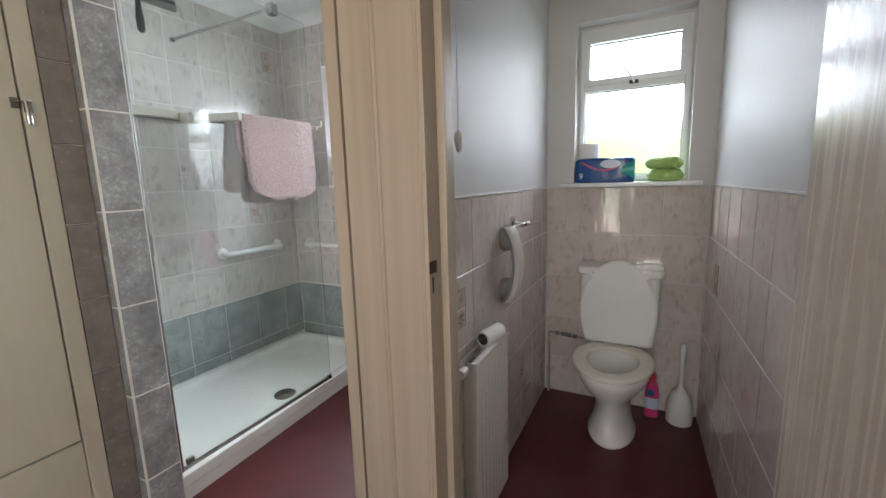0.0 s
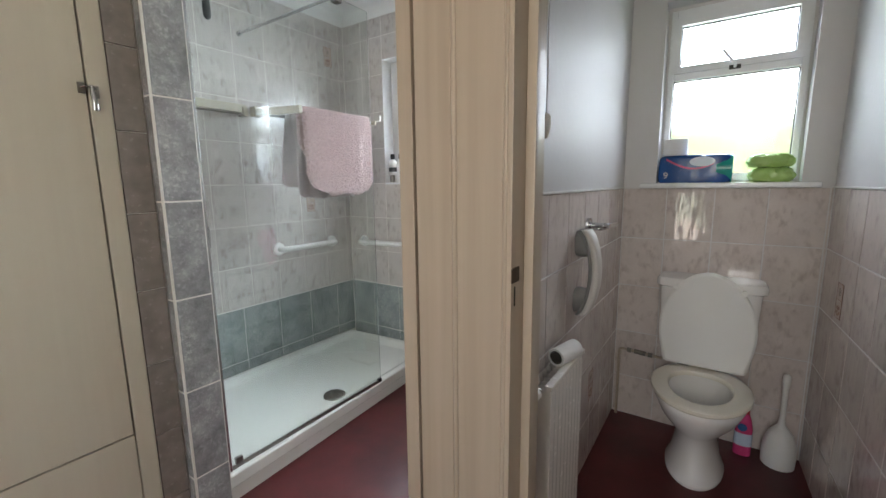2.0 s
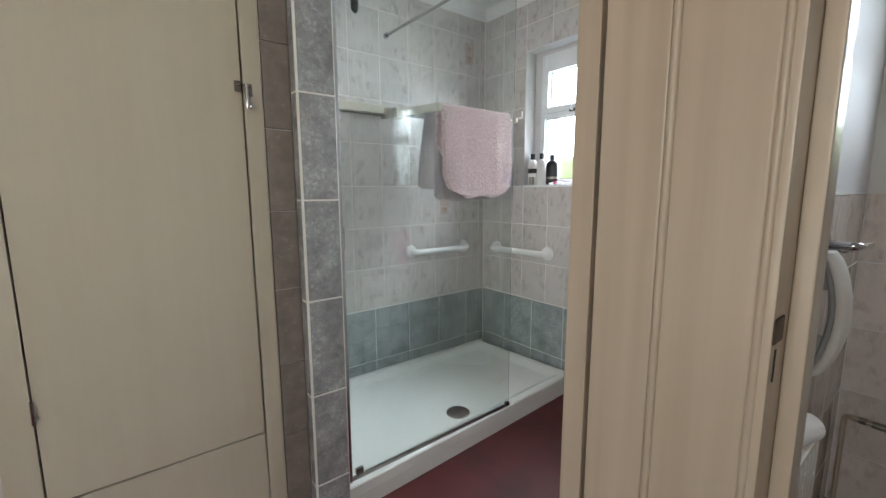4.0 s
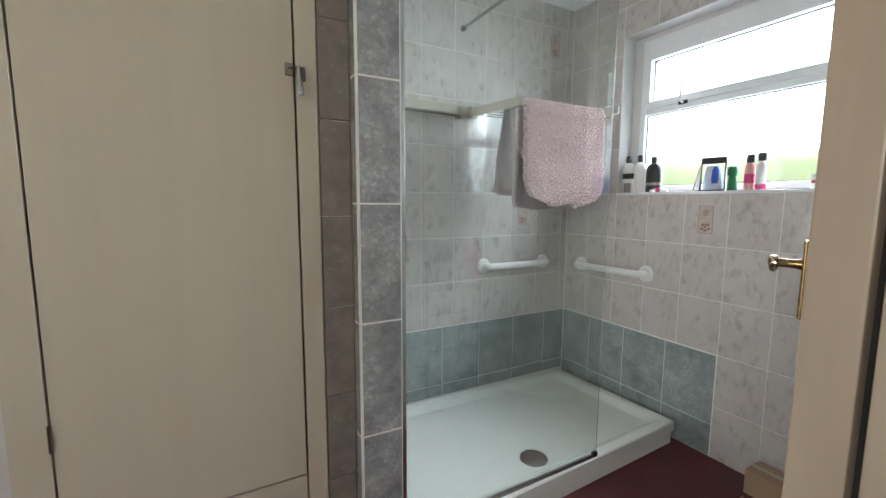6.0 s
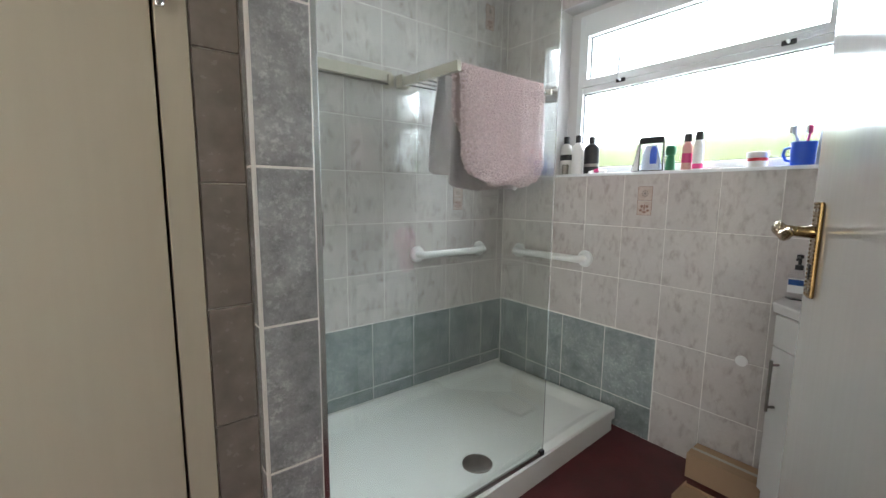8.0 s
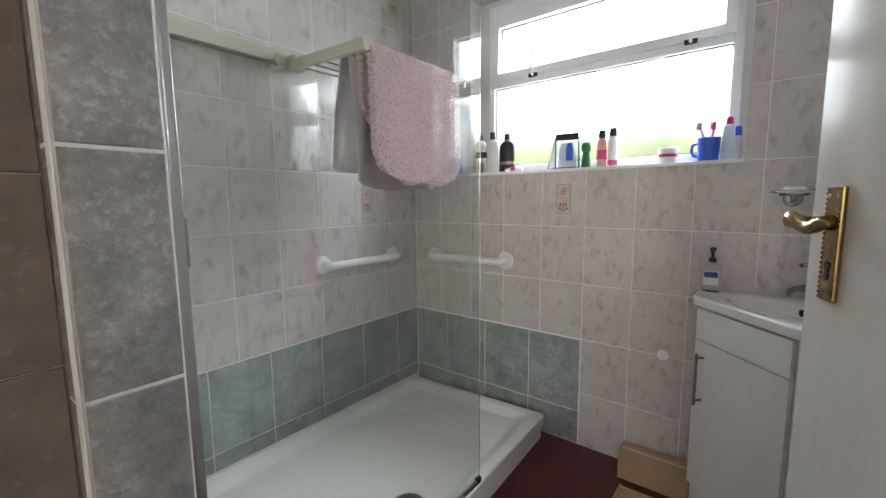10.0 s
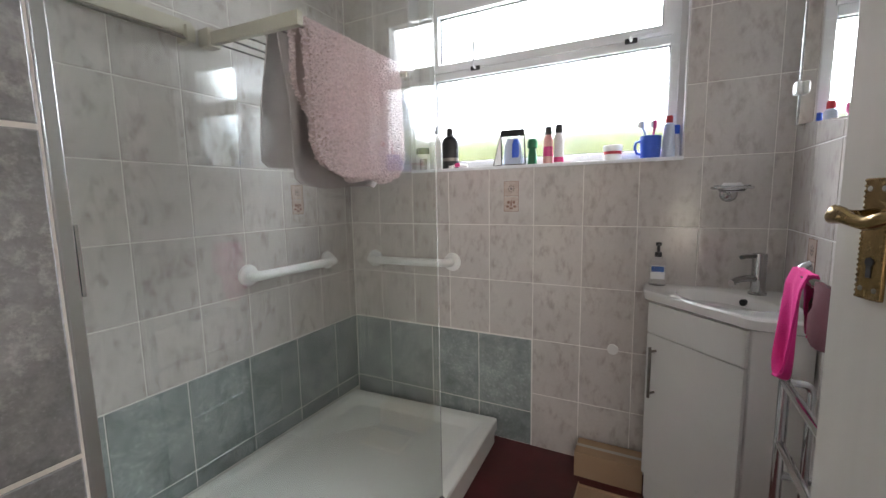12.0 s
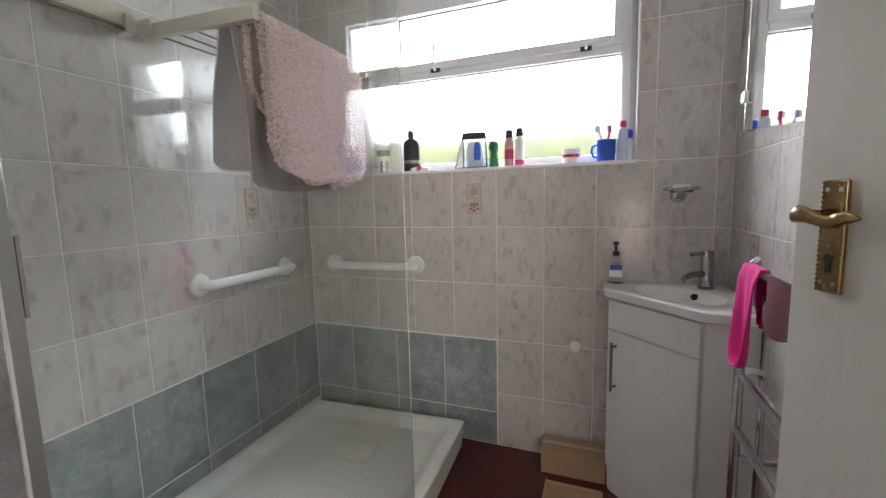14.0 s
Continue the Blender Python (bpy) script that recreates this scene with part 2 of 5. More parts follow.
M_MIRROR = material("mirror", (0.90, 0.92, 0.91), 0.01, 1.0, dark=(0.90, 0.92, 0.91))
M_PINK = material("pink_pile", (0.78, 0.61, 0.605), 0.95, dark=(0.62, 0.46, 0.455), scale=60, fine=160, spread=0.8)
# each curl of the pile takes its own shade
pile = M_PINK.node_tree
shade, span, tone = (pile.nodes.new(k) for k in ("ShaderNodeNewGeometry", "ShaderNodeMapRange", "ShaderNodeHueSaturation"))
span.inputs["To Min"].default_value, span.inputs["To Max"].default_value = 0.78, 1.10
old = pile.nodes["Principled BSDF"].inputs["Base Color"].links[0].from_socket
pile.links.new(shade.outputs["Random Per Island"], span.inputs["Value"])
pile.links.new(span.outputs[0], tone.inputs["Value"])
pile.links.new(old, tone.inputs["Color"])
pile.links.new(tone.outputs[0], pile.nodes["Principled BSDF"].inputs["Base Color"])
# mat backing, darker than the pile to paint shade between the tufts
M_PINKSHADE = material("shaded_pink_backing", (0.52, 0.38, 0.375), 0.95, dark=(0.44, 0.31, 0.305), scale=40, fine=160, bump=0.001, bump_scale=220)
M_TOWEL = material("grey_mauve_towel", (0.48, 0.41, 0.40), 0.95, dark=(0.38, 0.32, 0.31), scale=30, fine=300, bump=0.002, bump_scale=350)
M_MAGENTA = material("magenta_cloth", (0.72, 0.02, 0.24), 0.85, dark=(0.55, 0.012, 0.17), scale=20, fine=300, bump=0.001, bump_scale=300)
M_WINE = material("wine_cloth", (0.08, 0.003, 0.011), 1.0, dark=(0.06, 0.002, 0.008), scale=20, fine=200)
M_BEIGE = material("beige_plastic", (0.52, 0.47, 0.38), 0.4, dark=(0.45, 0.40, 0.32), scale=9, fine=60)
M_GRIP = material("pale_grey_plastic", (0.60, 0.57, 0.54), 0.4, dark=(0.55, 0.52, 0.49))
M_GRIPD = material("mid_grey_rubber", (0.24, 0.235, 0.23), 0.6, dark=(0.20, 0.195, 0.19))
M_CARD = material("cardboard", (0.46, 0.31, 0.19), 0.85, dark=(0.38, 0.25, 0.15), scale=8, fine=140, bump=0.0006, bump_scale=120)
# roll core card, darkened to paint the shade inside the tube
M_CORE = material("shaded_cardboard", (0.13, 0.12, 0.11), 0.9, dark=(0.10, 0.09, 0.08), scale=20, fine=140)
M_SEAT = material("cream_plastic", (0.76, 0.71, 0.62), 0.22, dark=(0.73, 0.68, 0.59), scale=6, fine=60)
M_PAPER = material("white_paper", (0.80, 0.79, 0.78), 0.9, dark=(0.76, 0.75, 0.74), scale=20, fine=120)
M_BLUEP = material("blue_plastic", (0.02, 0.10, 0.60), 0.3)
M_NAVY = material("navy_film", (0.02, 0.09, 0.30), 0.25, dark=(0.015, 0.06, 0.22), scale=9, fine=60, bump=0.001, bump_scale=30)
M_TEAL = material("teal_film", (0.02, 0.32, 0.28), 0.22, bump=0.003, bump_scale=30)
M_LILAC = material("pale_blue_film", (0.55, 0.62, 0.75), 0.2, bump=0.003, bump_scale=30)
M_LIME = material("lime_film", (0.42, 0.60, 0.20), 0.25, dark=(0.34, 0.52, 0.14), scale=12, fine=60, bump=0.004, bump_scale=28)
M_GREEN = material("green_plastic", (0.01, 0.16, 0.06), 0.3)
M_ROSEP = material("pink_plastic", (0.62, 0.06, 0.20), 0.25)
M_RED = material("red_plastic", (0.45, 0.02, 0.03), 0.3)
M_PINKLIQ = material("pink_liquid", (0.66, 0.34, 0.32), 0.15, dark=(0.60, 0.28, 0.26), scale=30, fine=90)
M_CLEARP = glass_material("clear_plastic", (0.93, 0.95, 0.97), 0.12, 1.2)
M_AQUA = glass_material("pale_gel", (0.94, 0.95, 0.96), 0.08, 1.15)
M_HEDGE = material("hedge_leaf", (0.30, 0.34, 0.17), 0.6, dark=(0.21, 0.25, 0.10), scale=12, fine=60)
M_LAWN = material("lawn", (0.14, 0.22, 0.05), 0.9, dark=(0.09, 0.14, 0.03), scale=2, fine=60)
M_BOUNCE = material("warm_bounce_slab", (0.60, 0.43, 0.30), 0.9, dark=(0.50, 0.35, 0.24), scale=2, fine=30)
M_BRICK = material("outer_brick", (0.35, 0.2, 0.14), 0.9, scale=6)


# ---- mesh helpers ----
def box_bm(x0, x1, y0, y1, z0, z1, bevel=0.0, seg=2, bm=None):
    bm = bm or bmesh.new()
    r = bmesh.ops.create_cube(bm, size=1.0)
    vs = r["verts"]
    for v in vs:
        v.co = Vector((x0 + (v.co.x + 0.5) * (x1 - x0), y0 + (v.co.y + 0.5) * (y1 - y0), z0 + (v.co.z + 0.5) * (z1 - z0)))
    if bevel:
        es = list({e for v in vs for e in v.link_edges})
        bmesh.ops.bevel(bm, geom=es, offset=bevel, segments=seg, affect="EDGES", profile=0.5)
    return bm


def loop(cx, cy, z, rx, ry, n=32, p=2.0, egg=0.0):
    """A rounded outline: p 2 is an ellipse, more is squarer; egg narrows it towards -y."""
    pts = []
    for i in range(n):
        a = 2 * math.pi * i / n
        c, s_ = math.cos(a), math.sin(a)
        k = (abs(c) ** p + abs(s_) ** p) ** (-1 / p)
        x, y = c * k, s_ * k
        pts.append(Vector((cx + rx * x * (1 + egg * y), cy + ry * y, z)))
    return pts


def loft(loops, cap0=True, cap1=True, bm=None):
    bm = bm or bmesh.new()
    rings = [[bm.verts.new(p) for p in lp] for lp in loops]
    n = len(rings[0])
    for a, b in zip(rings, rings[1:]):
        for i in range(n):
            bm.faces.new((a[i], a[(i + 1) % n], b[(i + 1) % n], b[i]))
    if cap0:
        bm.faces.new(list(reversed(rings[0])))
    if cap1:
        bm.faces.new(rings[-1])
    return bm


def lathe(profile, cx=0, cy=0, cz=0, n=24, sx=1.0, sy=1.0, bm=None):
    """A turned shape from (radius, height) rows."""
    return loft([loop(cx, cy, cz + h, max(r, 0.0004) * sx, max(r, 0.0004) * sy, n) for r, h in profile], bm=bm)


def tube(points, r, n=12, bm=None, closed=False):
    """A round bar along points."""
    pts = [Vector(p) for p in points]
    loops, up = [], None
    for i, p in enumerate(pts):
        d = (pts[min(i + 1, len(pts) - 1)] - pts[max(i - 1, 0)]).normalized()
        if up is None:
            up = d.orthogonal().normalized()
        up = (up - d * up.dot(d)).normalized()
        side = d.cross(up)
        loops.append([p + r * (math.cos(2 * math.pi * k / n) * up + math.sin(2 * math.pi * k / n) * side) for k in range(n)])
    return loft(loops, bm=bm)


def bend(points, r, steps=6):
    """Points with the corners rounded by radius r."""
    pts = [Vector(p) for p in points]
    out = [pts[0]]
    for a, b, c in zip(pts, pts[1:], pts[2:]):
        u, v = (a - b).normalized(), (c - b).normalized()
        for k in range(steps + 1):
            f = k / steps
            out.append((b + u * r).lerp(b, f).lerp(b.lerp(b + v * r, f), f))
    out.append(pts[-1])
    return out


def mesh_of(name, bm, mat, smooth=True):
    bmesh.ops.recalc_face_normals(bm, faces=bm.faces)
    me = bpy.data.meshes.new(name)
    bm.to_mesh(me)
    bm.free()
    me.materials.append(mat)
    if smooth:
        me.shade_smooth()
        me.set_sharp_from_angle(angle=radians(38))
    return me


def even(ob):
    """Keeps the large flat faces flat beside their rounded edges."""
    if len(ob.data.polygons) < 400:
        ob.modifiers.new("even_normals", "WEIGHTED_NORMAL").keep_sharp = True
    return ob


def thing(name, label, category, at=(0, 0, 0), group="", kind=""):
    ob = new(name)
    ob.empty_display_size = 0.05
    ob.location = at
    return tagged(ob, label, category, group, kind)


def part(name, bm, mat, parent, label=""):
    """One mesh under a thing or part; the mesh is given in world places and hung under the parent."""
    ob = new(name, mesh_of(name, bm, mat))
    if name not in ("motif", "spray", "edge_line"):
        even(ob)
    if parent:
        base = Vector(parent.location)
        p = parent.parent
        while p:
            base += Vector(p.location)
            p = p.parent
        ob.data.transform(Matrix.Translation(-base))
        ob.parent = parent
    if label:
        ob["label"] = label
    return ob


def structure(name, bm, mat, label="", category=""):
    return tagged(even(new(name, mesh_of(name, bm, mat))), label, category, "", "structure")


# ---- large structure ----
XL, XR, YB = -2.38, -0.55, 2.45
WL, WR = -0.39, 0.40
CEIL = 2.46
T = 0.006
G = 0.0014

structure("floor", box_bm(-2.7, 1.2, -1.9, 2.75, -0.15, 0.0), M_FLOOR, "dark maroon sheet vinyl floor with scuffs", "floor")
structure("ceiling", box_bm(-2.7, 1.2, -1.9, 2.75, CEIL, CEIL + 0.15), M_CEIL, "white painted ceiling", "ceiling")

WIN = (-2.0, -0.86, 1.25, 2.095)
WCW = (-0.25, 0.30, 1.228, 2.05)


def pierced(x0, x1, y0, y1, z0, z1, hole):
    a, b, c, d = hole
    bm = bmesh.new()
    for q in ((x0, a, z0, z1), (b, x1, z0, z1), (a, b, z0, c), (a, b, d, z1)):
        box_bm(q[0], q[1], y0, y1, q[2], q[3], bm=bm)
    return bm


wall_back = structure("wall_north_bath", pierced(-2.7, -0.47, YB + G, 2.75, 0, CEIL, WIN), M_GROUT, "outer bathroom wall with cream marbled tiles", "wall")
wall_wc_back = structure("wall_north_wc", pierced(-0.47, 1.2, YB + G, 2.75, 0, CEIL, WCW), M_PAINT, "white painted wall above a tiled dado", "wall")
wall_left = structure("wall_west_shower", box_bm(-2.7, XL - G, 0.78, YB + G, 0, CEIL), M_GROUT, "shower wall with cream marbled tiles", "wall")
bm = box_bm(XR + G, WL - G, 0.98, YB + G, 0, CEIL)
wall_mid = structure("wall_partition", bm, M_PAINT, "partition between bathroom and toilet", "wall")
wall_right = structure("wall_east_wc", box_bm(WR + G, 1.2, 0.93, YB + G, 0, CEIL), M_PAINT, "white painted wall above a tiled dado", "wall")
nib = structure("wall_nib", box_bm(-2.7, -1.4485, 0.776, 0.90, 0, CEIL), M_GROUT, "short return wall faced with grey tiles beside the shower", "wall")
structure("wall_over_bath_door", box_bm(-1.4485, -0.523, 0.852, 0.98, 2.05, CEIL), M_PAINT, "wall above the bathroom door", "wall")
structure("wall_over_wc_door", box_bm(-0.523, 0.40, 0.852, 0.98, 2.05, CEIL), M_PAINT, "wall above the toilet door", "wall")
structure("wall_hall_east_return", box_bm(0.40, 1.2, 0.85, 0.98, 0, CEIL), M_PAINT, "hall wall beside the toilet door", "wall")
# solid wall coloured near-black so the cupboard's door gaps read as shade
structure("wall_hall_west", box_bm(-2.7, -1.54, -1.9, 0.78, 0, CEIL), M_DARK, "near-black backing standing in for shade behind the cupboard doors", "wall")
structure("wall_hall_west_plain", box_bm(-1.54, -1.49, -1.9, 0.05, 0, CEIL), M_PAINT, "plain hall wall", "wall")
structure("wall_hall_east", box_bm(0.95, 1.2, -1.6, 0.85, 0, CEIL), M_PAINT, "plain hall wall", "wall")
# openings added behind the camera to let the hall fill lamps in
for nm, x0, x1, hole in (("wall_hall_south_1", -1.49, -0.14, (-0.75, -0.28, 0.42, 1.12)), ("wall_hall_south_2", -0.14, 0.95, (0.0, 0.60, 1.22, 2.10))):
    structure(nm, pierced(x0, x1, -1.9, -1.6, 0, CEIL, hole), M_PAINT, "hall wall out of view with an opening added for fill light", "wall")

# coving round the bathroom and the toilet
def coving(x0, x1, y0, y1):
    bm = bmesh.new()
    rings = []
    for k in range(7):
        a = math.pi / 2 * k / 6
        i, z = 0.085 * (1 - math.cos(a)), CEIL - 0.085 * (1 - math.sin(a)) 
        rings.append([Vector((x0 + i, y0 + i, z)), Vector((x1 - i, y0 + i, z)), Vector((x1 - i, y1 - i, z)), Vector((x0 + i, y1 - i, z))])
    rings[-1] = [Vector((p.x, p.y, CEIL - 0.001)) for p in rings[-1]]
    return loft(rings, False, False, bm)


structure("coving", coving(XL, XR, 0.9, YB), M_CEIL, "white plaster coving", "coving")
structure("coving", coving(WL, WR, 0.98, YB), M_CEIL, "white plaster coving", "coving")


# ---- windows ----
def window(name, x0, x1, z0, z1, zt, stays, label, f, head, s):
    """A white plastic window: frame, top-hung light over a fixed light."""
    y0, y1 = YB + 0.085, YB + 0.155
    w = thing(name, label, "window", ((x0 + x1) / 2, y0, z0), kind="structure")
    for nm, a in (("frame_jamb", (x0, x0 + f, z0, z1)), ("frame_jamb", (x1 - f, x1, z0, z1)), ("frame_head", (x0 + f, x1 - f, z1 - head, z1)),
                  ("frame_sill", (x0 + f, x1 - f, z0, z0 + 0.03)), ("transom", (x0 + f, x1 - f, zt - 0.022, zt + 0.014))):
        part(nm, box_bm(a[0], a[1], y0, y1, a[2], a[3], 0.004), M_UPVC, w)
    # opening light, set a little proud
    a0, a1, b0, b1 = x0 + f - 0.008, x1 - f + 0.008, zt + 0.009, z1 - head + 0.008
    sash = part("sash", pierced(a0, a1, y0 - 0.012, y1 - 0.02, b0, b1, (a0 + s, a1 - s, b0 + s, b1 - s)), M_UPVC, w)
    for nm, q in (("pane", (a0 + s, a1 - s, b0 + s, b1 - s)), ("pane", (x0 + f, x1 - f, z0 + 0.03, zt - 0.022))):
        p = part(nm, box_bm(q[0], q[1], y0 + 0.028, y0 + 0.034, q[2], q[3]), M_PANE, w, "obscured glass pane")
        p.visible_shadow = False
        gk = 0.004
        part("gasket", pierced(q[0], q[1], y0 + 0.018, y0 + 0.024, q[2], q[3], (q[0] + gk, q[1] - gk, q[2] + gk, q[3] - gk)), M_BLACK, w, "black rubber gasket")
    for sx, tilt in stays:
        catch = part("catch", box_bm(sx - 0.022, sx + 0.022, y0 - 0.022, y0 - 0.012, zt - 0.004, zt + 0.014, 0.002), M_BLACK, w, "dark metal catch")
        part("handle", tube(bend([(sx, y0 - 0.02, zt + 0.005), (sx, y0 - 0.045, zt + 0.012), (sx + tilt[0], y0 - 0.045, zt + tilt[1])], 0.012), 0.006, 8), M_UPVC, w, "white lever handle")
    return w


window("window_1", WIN[0] + 0.06, WIN[1] - 0.025, WIN[2] + 0.012, WIN[3] - 0.03, 1.695, ((-1.69, (0.005, 0.11)), (-1.05, (0.10, 0.02))), "white plastic bathroom window with obscured glass, wide top light", 0.032, 0.082, 0.036)
window("window_2", WCW[0] + 0.015, WCW[1] - 0.015, WCW[2] + 0.012, WCW[3] - 0.02, 1.735, ((0.03, (-0.05, 0.08)),), "white plastic toilet window with obscured glass, over the sill", 0.025, 0.052, 0.030)
structure("window_sill_bath", box_bm(WIN[0], WIN[1], YB - 0.004, YB + 0.09, WIN[2] - 0.008, WIN[2] + 0.006, 0.002), M_UPVC, "white plastic window ledge", "window sill")
structure("window_sill_wc", box_bm(-0.315, 0.358, YB - 0.035, YB + 0.09, 1.208, 1.232, 0.006), M_UPVC, "white painted window board", "window sill")
for nm, q in (("reveal_bath", WIN), ("reveal_wc", WCW)):
    a, b, c, d = q
    bm = bmesh.new()
    for r in ((a, a + 0.004, c, d), (b - 0.004, b, c, d), (a + 0.004, b - 0.004, d - 0.004, d)):
        box_bm(r[0], r[1], YB - 0.002, 2.76, r[2], r[3], bm=bm)
    structure(nm, bm, M_PAINT, "painted window reveal", "reveal")

# plaster stops added to close the gaps between window frames and wall against light leaks
for nm, (a, b, c, d), (l, r, u, t) in (("window_stop_bath", WIN, (0.062, 0.027, 0.014, 0.032)), ("window_stop_wc", WCW, (0.017, 0.017, 0.014, 0.022))):
    structure(nm, pierced(a + 0.004, b - 0.004, YB + 0.092, 2.745, c + 0.006, d - 0.004, (a + l, b - r, c + u, d - t)), M_PAINT, "plaster filler round the window frame, added to block light leaks", "reveal")

# ---- outside ----
structure("ground", box_bm(-60, 60, -60, 60, -0.6, -0.3), M_LAWN, "lawn round the house", "ground")
# slab out of view, added to reflect warm sunlight into the hall opening
structure("pavement", box_bm(-6, 6, -9, -1.95, -0.32, -0.02), M_BOUNCE, "unseen pale slab added to bounce sunlight into the hall", "pavement")
structure("roof", box_bm(-2.9, 1.5, -2.1, 3.0, CEIL + 0.15, CEIL + 0.3), M_BRICK, "flat roof slab over the rooms", "roof")

# ---- cupboard in the hall ----
cup = thing("cupboard", "built-in cream painted cupboard with flush doors, shut", "cupboard", (-1.49, 0.38, 0))
part("post", box_bm(-1.535, -1.488, 0.637, 0.688, 0, CEIL, 0.002), M_CREAM, cup)
part("post", box_bm(-1.535, -1.488, 0.05, 0.116, 0, CEIL, 0.002), M_CREAM, cup)
part("door", box_bm(-1.525, -1.49, 0.120, 0.632, 0.452, 2.2, 0.002), M_CREAM, cup, "cream painted plain upper door")
part("door", box_bm(-1.525, -1.492, 0.120, 0.634, 0.04, 0.446, 0.002), M_CREAM, cup, "cream painted plain lower door")
part("head_rail", box_bm(-1.535, -1.489, 0.128, 0.637, 2.204, CEIL), M_CREAM, cup)
part("plinth", box_bm(-1.535, -1.495, 0.128, 0.637, 0, 0.036), M_CREAM, cup)
for z in (0.70, 1.95):
    part("hinge", lathe([(0.0045, -0.03), (0.0045, 0.03)], -1.487, 0.118, z, 10), M_CHROME, cup, "small steel hinge")
latch = part("latch", box_bm(-1.4895, -1.482, 0.612, 0.630, 1.505, 1.535, 0.002), M_STEEL, cup, "chrome toggle latch")
part("keeper", box_bm(-1.4885, -1.480, 0.640, 0.660, 1.495, 1.53, 0.002), M_STEEL, latch)
part("lever", loft([loop(-1.474, 0.642, 1.528, 0.004, 0.004, 12), loop(-1.472, 0.643, 1.50, 0.005, 0.006, 12), loop(-1.470, 0.645, 1.465, 0.006, 0.009, 12), loop(-1.470, 0.645, 1.458, 0.003, 0.006, 12)]), M_CHROME, latch)
part("loop", tube([(-1.482, 0.62, 1.522), (-1.474, 0.63, 1.524), (-1.474, 0.648, 1.524), (-1.48, 0.652, 1.52)], 0.0025, 8), M_CHROME, latch)

# ---- posts and linings between the doors ----
frame_mid = thing("door_frame", "cream painted timber door frame post, scuffed", "door frame", (-0.39, 0.9, 0), kind="structure")
part("bath_lining", box_bm(-0.523, -0.486, 0.846, 0.98, 0, 2.05, 0.003), M_POST, frame_mid)
part("gap", box_bm(-0.486, -0.480, 0.860, 0.97, 0, 2.05), M_DARK, frame_mid, "dark joint")
part("architrave", box_bm(-0.480, -0.395, 0.846, 0.98, 0, 2.05, 0.004), M_POST, frame_mid)
part("bead", lathe([(0.0055, 0.0), (0.0055, 2.05)], -0.391, 0.8515, 0.0, 14), M_POST, frame_mid)
part("architrave", box_bm(-0.3885, -0.289, 0.8505, 0.98, 0, 2.05, 0.004, 3), M_POST, frame_mid)
part("bead", lathe([(0.0048, 0.0), (0.0048, 2.05)], -0.2855, 0.8545, 0.0, 14), M_POST, frame_mid)
part("rebate", box_bm(-0.282, -0.272, 0.8515, 0.98, 0, 2.05, 0.002), M_POST, frame_mid)
part("door_stop", box_bm(-0.272, -0.252, 0.905, 0.95, 0, 2.05, 0.003), M_POST, frame_mid)
part("strike_plate", box_bm(-0.2725, -0.2700, 0.851, 0.884, 1.060, 1.088, 0.001), M_RUST, frame_mid, "dull latch strike plate")
part("keyslot", box_bm(-0.2725, -0.2712, 0.864, 0.869, 1.015, 1.052), M_DARK, frame_mid, "bolt slot, its shade put into the colour")
fr2 = thing("door_frame", "cream painted timber toilet door frame with a stop", "door frame", (0.37, 0.9, 0), kind="structure")
part("lining", box_bm(0.388, 0.398, 0.846, 0.98, 0, 2.05, 0.003), M_CREAM, fr2)
part("head", box_bm(-0.272, 0.388, 0.846, 0.98, 2.02, 2.05, 0.003), M_CREAM, fr2)


